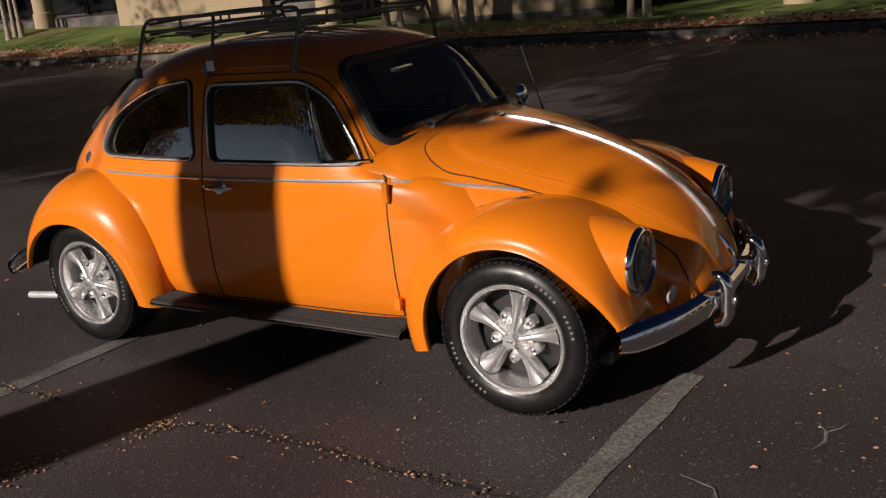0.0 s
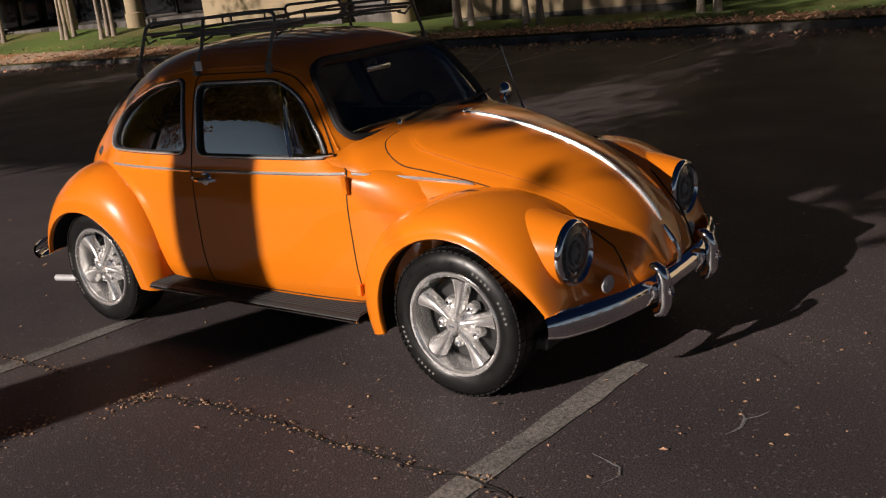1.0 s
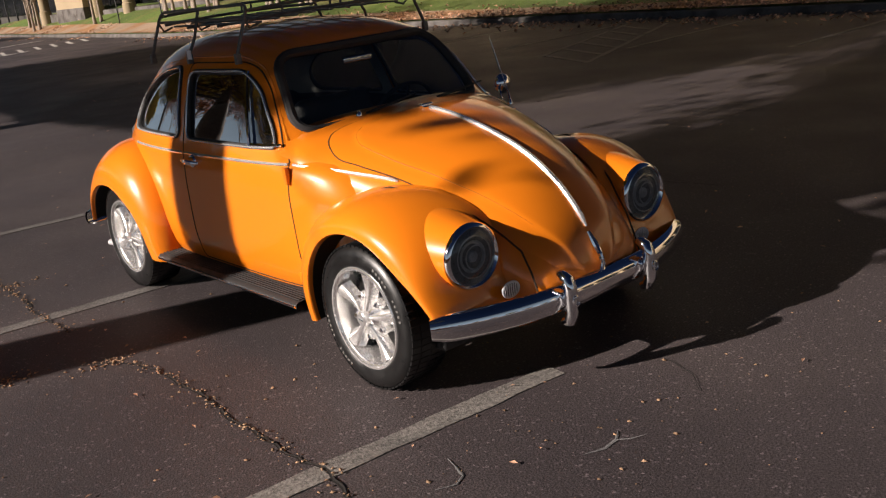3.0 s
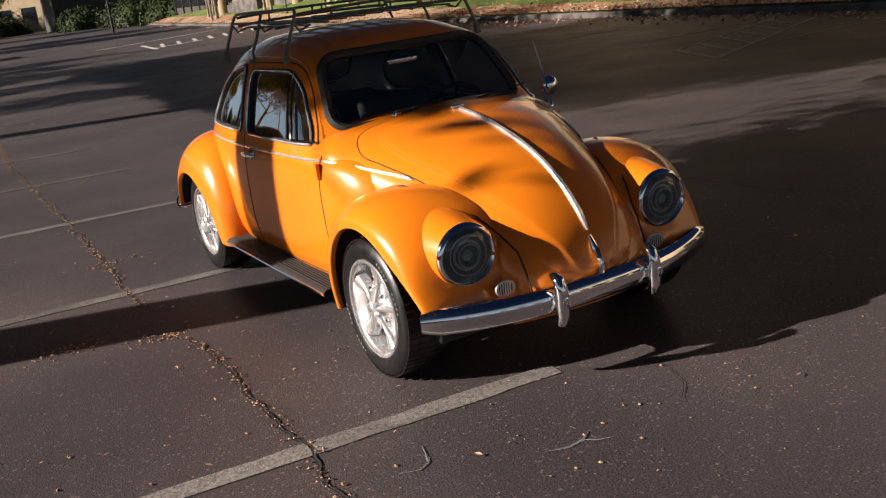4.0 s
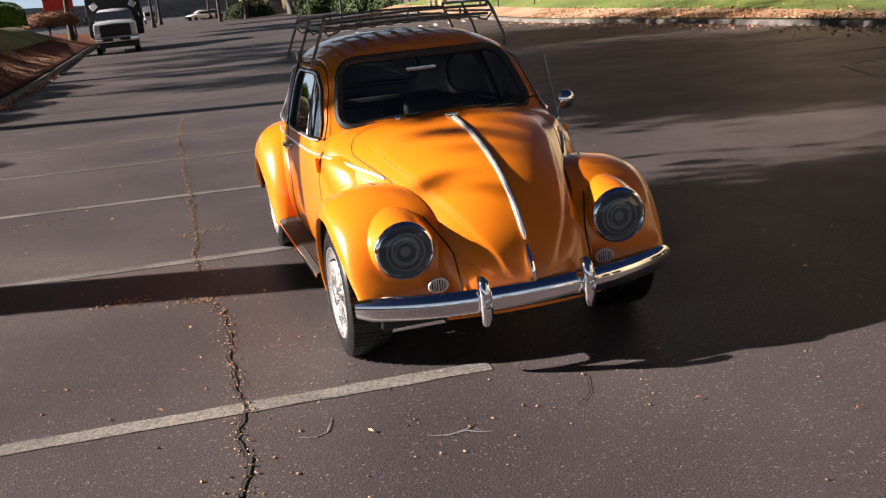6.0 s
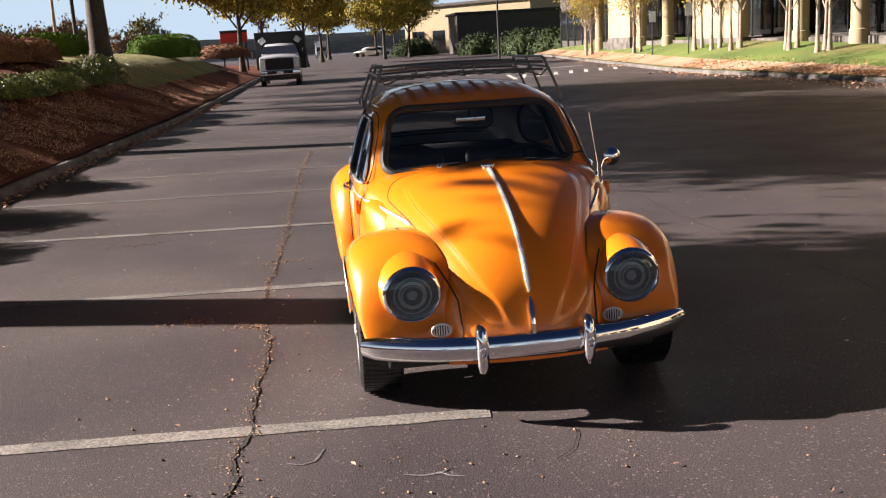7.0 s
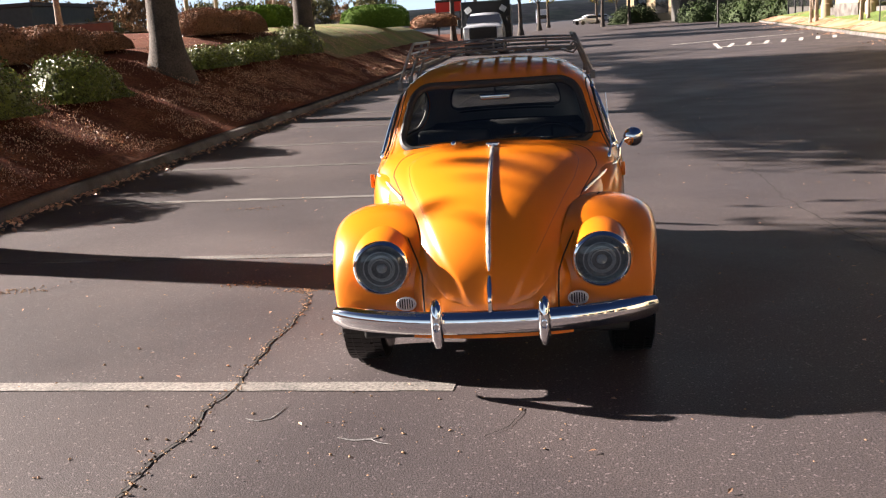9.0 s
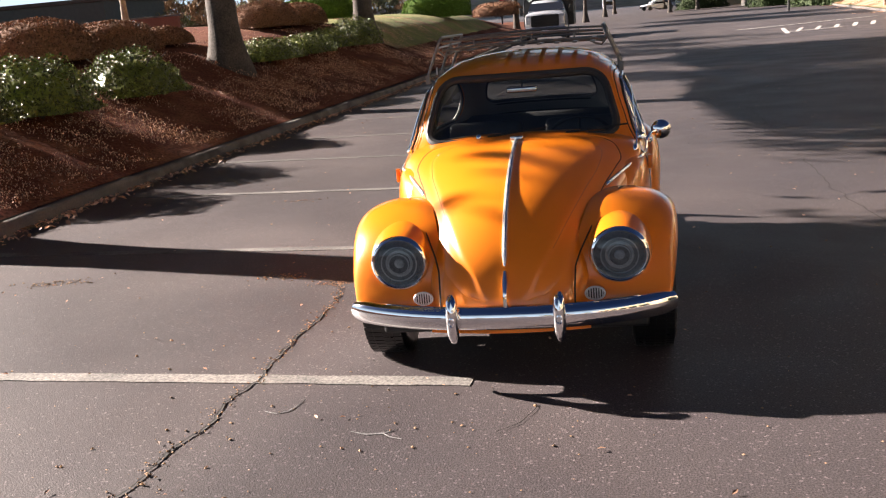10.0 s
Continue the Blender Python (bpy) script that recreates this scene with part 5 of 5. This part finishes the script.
part("mirror_stalk", tube([(0.0, -0.315, 1.255), (0.0, -0.30, 1.335)], 0.006, 6), BLACK, rv)

# ---- roof rack: a thing of its own that stands on the gutters ----
rack = thing("roof_rack", "grey tubular steel roof rack with slatted floor on the car's roof", "roof rack", pose(0.047, 0, 0) @ Matrix.Diagonal((1.03, 1, 1, 1)))
RX, RY0, RY1, RZ0, RZ1 = 0.46, -0.17, 0.77, 1.468, 1.565
for sgn in (-1, 1):
    hoop = []
    for y, z in rounded([(RY0, 1.33), (RY0, RZ1), (RY1, RZ1 - 0.01), (RY1, 1.30)], 0.055, 6)[7:-7] or []:
        hoop.append((y, z))
    hoop = [(RY0, 1.335)] + hoop + [(RY1, 1.31)]
    part("side_hoop", tube([(sgn * (RX + 0.095 * (1.565 - z) / 0.23), y, z) for y, z in dense(hoop, 0.04, closed=False)], 0.0085, 8), GREYMETAL, rack)
    part("side_rail", tube([(sgn * (RX + 0.025), y, 1.505) for y in np.linspace(RY0, RY1, 9)], 0.007, 8), GREYMETAL, rack)
    part("middle_leg", tube([(sgn * (RX + 0.09), 0.33, 1.345), (sgn * (RX + 0.055), 0.31, 1.43), (sgn * RX, 0.33, RZ1)], 0.008, 8), GREYMETAL, rack)
    for y in (RY0, 0.33, RY1):
        foot = cab(sgn * side_at(y, 1.30)[0], m_of_z(1.33), 0.012)
        part("clamp", outward(box(sgn * (RX + 0.092) - 0.014, sgn * (RX + 0.092) + 0.014, y - 0.012, y + 0.012, 1.30, 1.35, 0.004)), GREYMETAL, rack)
        part("brace", tube([(sgn * (RX + 0.027), y, 1.50), (sgn * 0.45, y + 0.03, 1.455), (sgn * 0.40, y + 0.03, 1.47)], 0.006, 6), GREYMETAL, rack)
for y in (RY0 + 0.02, RY1 - 0.02):
    part("cross_rail", tube([(x, y, 1.535 + 0.012 * (1 - (x / RX) ** 2)) for x in np.linspace(-RX, RX, 13)], 0.0075, 8), GREYMETAL, rack)
    part("cross_rail", tube([(x, y, 1.49 + 0.012 * (1 - (x / RX) ** 2)) for x in np.linspace(-RX, RX, 13)], 0.008, 8), GREYMETAL, rack)
    for x in (-0.27, 0.0, 0.06, 0.30):
        part("stub", tube([(x, y, 1.50), (x, y, 1.545)], 0.006, 6), GREYMETAL, rack)
for y in (0.15, 0.48):
    part("floor_bar", tube([(x, y, 1.47 + 0.012 * (1 - (x / RX) ** 2)) for x in np.linspace(-RX - 0.005, RX + 0.005, 13)], 0.007, 8), GREYMETAL, rack)
for k in range(9):
    x = -0.40 + 0.1 * k
    part("slat", outward(box(x - 0.014, x + 0.014, RY0 + 0.02, RY1 - 0.02, 1.480 - 0.012 * (x / RX) ** 2, 1.489 - 0.012 * (x / RX) ** 2, 0.002)), GREYMETAL, rack)
p = cab(-side_at(0.265, 1.345)[0], m_of_z(1.345))
part("tag", outward(box(-RX - 0.115, -RX - 0.111, 0.262, 0.306, 1.325, 1.37, 0.001)), CARD, rack, "small white tag hanging from the rack")

# ---- office building along the east lawn ----
BX = 17.0
building = thing("office_building", "low beige stucco office building with dark recessed glazing and round columns", "building", pose(0, 0, 0))


SOLID = ((-14, -6), (5.6, 11.5), (15.6, 21.4), (33.9, 39.1), (48.6, 52.7))
part("back_wall", outward(box(BX + 3.0, BX + 3.4, -40, 76, -0.2, 5.2)), SHADEWALL, building, "recessed wall coloured dark for shade")
part("fascia", outward(box(BX - 0.3, BX + 3.5, -40, 57, 4.9, 6.6, 0.03)), STUCCO, building, "beige stucco fascia")
part("roof_edge", outward(box(BX - 0.42, BX + 3.6, -40, 57.1, 6.6, 6.78, 0.02)), STUCCO, building)
part("walkway", outward(box(BX + 0.4, BX + 3.0, 14, 57, 0.2, 1.02, 0.01)), CONCRETE, building)
for y0, y1 in SOLID:
    part("wall", outward(box(BX, BX + 0.35, y0, y1, -0.1, 4.92, 0.015)), STUCCO, building, "sunlit beige stucco wall")
    part("plinth", outward(box(BX - 0.03, BX + 0.36, y0 - 0.02, y1 + 0.02, -0.1, float(lawn_rise((y0 + y1) / 2)[0]) + 0.12, 0.01)), CONCRETE, building)
for y in (-33, -29, -25, -21, -17.3, -2.0, 1.6, 13.6, 25.3, 29.3, 43.3, 47.4, 55.5):
    part("column", outward(lathe([(-0.1, 0.33), (1.25, 0.33), (1.28, 0.29), (4.8, 0.28), (4.92, 0.33)], 20, "z", (BX + 0.3, y, 0))), STUCCO, building, "round beige column")
for y in np.arange(-38, 75, 2.15):
    w = part("window", outward(box(BX + 2.93, BX + 2.99, y, y + 1.95, 1.1, 3.5, 0.01)), DARKGLASS, building, "dark tinted window")
    part("window_frame", outward(box(BX + 2.90, BX + 3.0, y + 1.95, y + 2.05, 0.2, 3.8, 0.01)), BLACK, building)

far = thing("far_building", "distant tan brick building with a dark entrance", "building", pose(18.5, 135, 0, 0, 0, -45))
part("wall", outward(box(-8, 14, 0, 12, -0.2, 6.5, 0.05)), STUCCO, far)
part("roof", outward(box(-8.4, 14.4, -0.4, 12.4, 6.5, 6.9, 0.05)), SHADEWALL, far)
for k in range(5):
    part("window", outward(box(-6.6 + k * 3.8, -4.4 + k * 3.8, -0.05, 0.05, 1.0, 3.2, 0.01)), DARKGLASS, far)
# block coloured dark to stand in for shaded trees and building
far2 = thing("far_shed", "distant long low building coloured dark for shade", "building", pose(19.5, 112, 0))
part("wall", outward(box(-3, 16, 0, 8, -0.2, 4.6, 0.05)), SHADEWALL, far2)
part("roof", outward(box(-3.3, 16.3, -0.3, 8.3, 4.6, 4.9, 0.05)), BLACK, far2)
west = thing("far_store", "distant low grey-green building beyond the bank", "building", pose(-75, 95, 1.2))
part("wall", outward(box(-30, 22, 0, 15, -0.2, 5.2, 0.05)), material("grey_green_render", (0.06, 0.07, 0.065), 0.9, spots=0.1), west)
part("roof", outward(box(-30.4, 22.4, -0.4, 15.4, 5.2, 5.6, 0.05)), SHADEWALL, west)
wall2 = thing("brick_wall", "low red-brown brick wall beyond the bank", "wall", pose(-26, 42, 1.35))
part("brickwork", outward(box(-8, 5, 0, 0.3, -0.3, 1.5, 0.02)), material("red_brown_brick", (0.17, 0.065, 0.045), 0.9, spots=0.15, grain=0.2), wall2)
part("coping", outward(box(-8.05, 5.05, -0.05, 0.35, 1.5, 1.58, 0.01)), CONCRETE, wall2)
sign = thing("red_sign", "red roadside sign board on two posts", "sign", pose(-6.9, 73.8, 1.0))
part("board", outward(box(-1.05, 1.05, -0.1, 0.1, 1.55, 2.4, 0.03)), material("red_sign_paint", (0.45, 0.02, 0.02), 0.4, spots=0.1), sign)
for x in (-0.9, 0.9):
    part("post", outward(box(x - 0.06, x + 0.06, -0.06, 0.06, -0.8, 1.6, 0.01)), BLACK, sign)
part("top_band", outward(box(-1.06, 1.06, -0.12, 0.12, 2.3, 2.5, 0.02)), BLACK, sign)
for i, (x, y, h) in enumerate(((15.3, 40.0, 2.05), (15.3, 35.4, 2.1))):
    ps = thing("parking_sign", "small parking sign on a thin dark post", "sign", pose(x, y, lawn_z(y, x - east_x(y))), "parking signs")
    part("post", tube([(0, 0, -0.1), (0, 0, h)], 0.03, 8), BLACK, ps)
    part("plate", outward(box(-0.16, 0.16, -0.045, -0.03, h - 0.5, h, 0.005)), material("blue_white_plate", (0.35, 0.42, 0.55), 0.5, spots=0.2), ps)
lp = thing("lamp_post", "tall thin dark lamp post by the lot", "lamp post", pose(13.5, 70, 0))
part("pole", tube([(0, 0, 0), (0, 0, 7.5)], [0.09, 0.06], 10), BLACK, lp)
part("head", outward(box(-0.5, 0.3, -0.15, 0.15, 7.4, 7.6, 0.04)), BLACK, lp)
lp2 = thing("lamp_post", "tall thin dark utility pole beyond the bank", "lamp post", pose(-12.3, 45, 1.2))
part("pole", tube([(0, 0, -0.2), (0, 0, 9)], [0.11, 0.08], 10), BLACK, lp2)


# ---- white truck with a dark dump body, facing the camera's side ----
def truck_at(x, y):
    t = thing("truck", "white pickup truck with a dark tall dump body on the road", "truck", pose(x, y, 0))
    rows = []
    for yy, zt in ((0.0, 1.36), (0.06, 1.44), (0.5, 1.49), (1.2, 1.52), (1.25, 1.54), (1.75, 1.99), (2.1, 2.05), (3.1, 2.05), (3.25, 1.98)):
        wt = 0.93 if zt < 1.6 else 0.80
        rows.append([Vector((sx, yy, zz)) for sx, zz in ((-0.97, 0.66), (-1.0, 0.95), (-0.98, 1.25), (-wt, min(zt, 1.42) if zt < 1.6 else zt - 0.12), (-wt + 0.14, zt), (0, zt + 0.03), (wt - 0.14, zt), (wt, min(zt, 1.42) if zt < 1.6 else zt - 0.12), (0.98, 1.25), (1.0, 0.95), (0.97, 0.66))])
    part("cab", outward(grid(rows)), WHITEPAINT, t, "white cab", 50)
    part("cab_front", outward(box(-0.97, 0.97, -0.02, 0.1, 0.66, 1.38, 0.05)), WHITEPAINT, t)
    g = part("grille", outward(box(-0.68, 0.68, -0.07, 0.0, 0.80, 1.36, 0.05)), BLACK, t, "large dark grille")
    for k in range(3):
        part("grille_bar", outward(box(-0.64, 0.64, -0.09, -0.06, 0.90 + 0.15 * k, 0.94 + 0.15 * k, 0.008)), BLACK, g)
    part("bumper", outward(box(-1.0, 1.0, -0.22, -0.02, 0.55, 0.76, 0.05)), CHROME, t, "chrome bumper")
    part("air_dam", outward(box(-0.85, 0.85, -0.1, 0.3, 0.30, 0.58, 0.03)), BLACK, t)
    part("bumper_opening", outward(box(-0.62, 0.62, -0.232, -0.2, 0.60, 0.72, 0.01)), BLACK, t)
    part("number_plate", outward(box(-0.16, 0.16, -0.245, -0.23, 0.6, 0.72, 0.003)), CARD, t)
    lamp_mat = material("truck_lamp_glass", (0.62, 0.63, 0.65), 0.2, spots=0.15, spot_size=12)
    for s in (-1, 1):
        part("headlamp", outward(box(s * 0.83 - 0.13, s * 0.83 + 0.13, -0.06, 0.02, 0.90, 1.30, 0.05)), lamp_mat, t)
        m = part("mirror", outward(box(s * 1.25 - 0.1, s * 1.25 + 0.1, 1.35, 1.45, 1.4, 1.78, 0.03)), BLACK, t)
        part("mirror_arm", tube([(s * 0.95, 1.45, 1.5), (s * 1.18, 1.4, 1.52)], 0.02, 6), BLACK, m)
        for yy in (0.75, 4.6):
            w = part("wheel", outward(lathe([(-0.12, 0.2), (-0.13, 0.34), (-0.1, 0.40), (0.1, 0.40), (0.13, 0.34), (0.12, 0.2)], 28, "x", (s * 0.86, yy, 0.40), closed=True)), TYRE, t)
            part("wheel_disc", outward(lathe([(-0.11, 0.0), (-0.11, 0.15), (-0.06, 0.2), (0.06, 0.2), (0.11, 0.15), (0.11, 0.0)], 20, "x", (s * 0.86, yy, 0.40))), SILVER, w)
    # blue-grey base colour stands in for sky mirrored in the glass
    part("windscreen", outward(grid([[Vector((sx * (0.91 - 0.13 * k), 1.21 + 0.46 * k, 1.555 + 0.40 * k)) for sx in np.linspace(-1, 1, 7)] for k in (0.04, 0.98)])), material("mirrored_sky_windscreen", (0.03, 0.035, 0.05), 0.1), t, "windscreen coloured dark blue-grey for mirrored sky")
    b = part("dump_body", outward(box(-1.3, 1.3, 3.5, 6.6, 0.75, 2.45, 0.03)), BLACK, t, "dark dump body")
    part("cab_shield", outward(box(-1.3, 1.3, 3.4, 3.52, 1.0, 2.68, 0.03)), BLACK, b)
    part("rack_bar", tube([(-1.05, 3.45, 2.6), (-1.05, 3.45, 2.95), (-0.6, 3.45, 2.95), (-0.6, 3.45, 2.6)], 0.03, 6), BLACK, b)
    for s in (-1, 1):
        part("deck_lamp", outward(box(-0.17, 0.17, 3.30, 3.40, -0.15, 0.15, 0.05, m=Matrix.Translation((s * 0.92, 0, 2.24)) @ Matrix.Rotation(s * 0.6, 4, "Y"))), lamp_mat, b, "silver lamp")
    part("chassis", outward(box(-0.75, 0.75, 0.3, 6.5, 0.42, 0.66, 0.03)), BLACK, t)
    return t


truck_at(-2.5, 43.2)


def far_car(x, y, turn, col, label, z=0.0):
    c = thing("parked_car", label, "car", pose(x, y, z, 0, 0, turn), "far parked cars")
    prof = curve([(-2.1, 0.70), (-1.9, 0.82), (-1.0, 0.95), (-0.55, 1.25), (0.0, 1.43), (0.8, 1.42), (1.3, 1.2), (1.7, 0.98), (2.1, 0.88)])
    rows = []
    for yy in np.linspace(-2.1, 2.1, 29):
        zt = float(prof(yy)[0])
        wt = 0.84 if zt < 1.0 else 0.62 + 0.2 * (1.45 - zt) / 0.5
        rows.append([Vector((sx, yy, zz)) for sx, zz in ((-0.84, 0.25), (-0.88, 0.5), (-0.86, 0.75), (-wt, min(zt - 0.03, 0.9) if zt < 1.0 else zt - 0.06), (-wt + 0.12, zt), (0, zt + 0.02), (wt - 0.12, zt), (wt, min(zt - 0.03, 0.9) if zt < 1.0 else zt - 0.06), (0.86, 0.75), (0.88, 0.5), (0.84, 0.25))])
    part("body", outward(grid(rows)), material("car_paint", col, 0.3, coat=0.5, spots=0.03), c, "", 50)
    for s in (-1, 1):
        part("side_window", outward(grid([[Vector((s * (0.84 - 0.22 * k), yy * (1 - 0.25 * k), 0.96 + 0.36 * k)) for k in (0, 1)] for yy in (-0.55, 0.2, 1.2)])), DARKGLASS, c)
        for yy in (-1.35, 1.35):
            part("wheel", outward(lathe([(-0.1, 0.0), (-0.1, 0.2), (-0.09, 0.31), (0.09, 0.31), (0.1, 0.2), (0.1, 0.0)], 20, "x", (s * 0.80, yy, 0.31))), TYRE, c)
    part("windscreen", outward(grid([[Vector((sx * (0.72 - 0.1 * k), -0.98 + 0.55 * k, 0.97 + 0.36 * k)) for sx in (-1, 0, 1)] for k in (0, 1)])), DARKGLASS, c)
    return c


far_car(7.6, 150, -60, (0.75, 0.76, 0.78), "distant white car parked beside the road")
far_car(9.0, 158, -60, (0.12, 0.14, 0.2), "distant dark blue car parked beside the road")
far_car(10.2, 163, -60, (0.6, 0.62, 0.65), "distant silver car parked beside the road")
far_car(9.3, 175, -60, (0.3, 0.03, 0.03), "distant red car parked beside the road")
far_car(-21, 36, 80, (0.72, 0.74, 0.78), "white car parked beyond the bank", 1.3)
van = thing("box_van", "distant white box van on the road", "van", pose(0.7, 178, 0))
part("box_body", outward(box(-1.1, 1.1, 1.6, 5.5, 0.6, 3.0, 0.05)), WHITEPAINT, van)
part("cab", outward(box(-1.0, 1.0, 0, 1.7, 0.5, 2.1, 0.15)), WHITEPAINT, van)
part("windscreen", outward(box(-0.85, 0.85, -0.02, 0.03, 1.25, 1.9, 0.02)), DARKGLASS, van)
for s in (-1, 1):
    for yy in (0.7, 4.3):
        part("wheel", outward(lathe([(-0.12, 0.0), (-0.12, 0.36), (0.12, 0.36), (0.12, 0.0)], 20, "x", (s * 0.9, yy, 0.36))), TYRE, van)

# ---- far woods and hills, and the earth beyond the bank ----
rnd = random.Random(77)
# slope colour is lifted paler than woodland to stand in for haze
HILLS = material("hazy_wooded_slope", (0.30, 0.21, 0.155), 0.95, spots=0.35, spot_size=0.05, grain=0.3, grain_size=0.3, second=(0.22, 0.185, 0.11), mask=(0.45, 0.6))
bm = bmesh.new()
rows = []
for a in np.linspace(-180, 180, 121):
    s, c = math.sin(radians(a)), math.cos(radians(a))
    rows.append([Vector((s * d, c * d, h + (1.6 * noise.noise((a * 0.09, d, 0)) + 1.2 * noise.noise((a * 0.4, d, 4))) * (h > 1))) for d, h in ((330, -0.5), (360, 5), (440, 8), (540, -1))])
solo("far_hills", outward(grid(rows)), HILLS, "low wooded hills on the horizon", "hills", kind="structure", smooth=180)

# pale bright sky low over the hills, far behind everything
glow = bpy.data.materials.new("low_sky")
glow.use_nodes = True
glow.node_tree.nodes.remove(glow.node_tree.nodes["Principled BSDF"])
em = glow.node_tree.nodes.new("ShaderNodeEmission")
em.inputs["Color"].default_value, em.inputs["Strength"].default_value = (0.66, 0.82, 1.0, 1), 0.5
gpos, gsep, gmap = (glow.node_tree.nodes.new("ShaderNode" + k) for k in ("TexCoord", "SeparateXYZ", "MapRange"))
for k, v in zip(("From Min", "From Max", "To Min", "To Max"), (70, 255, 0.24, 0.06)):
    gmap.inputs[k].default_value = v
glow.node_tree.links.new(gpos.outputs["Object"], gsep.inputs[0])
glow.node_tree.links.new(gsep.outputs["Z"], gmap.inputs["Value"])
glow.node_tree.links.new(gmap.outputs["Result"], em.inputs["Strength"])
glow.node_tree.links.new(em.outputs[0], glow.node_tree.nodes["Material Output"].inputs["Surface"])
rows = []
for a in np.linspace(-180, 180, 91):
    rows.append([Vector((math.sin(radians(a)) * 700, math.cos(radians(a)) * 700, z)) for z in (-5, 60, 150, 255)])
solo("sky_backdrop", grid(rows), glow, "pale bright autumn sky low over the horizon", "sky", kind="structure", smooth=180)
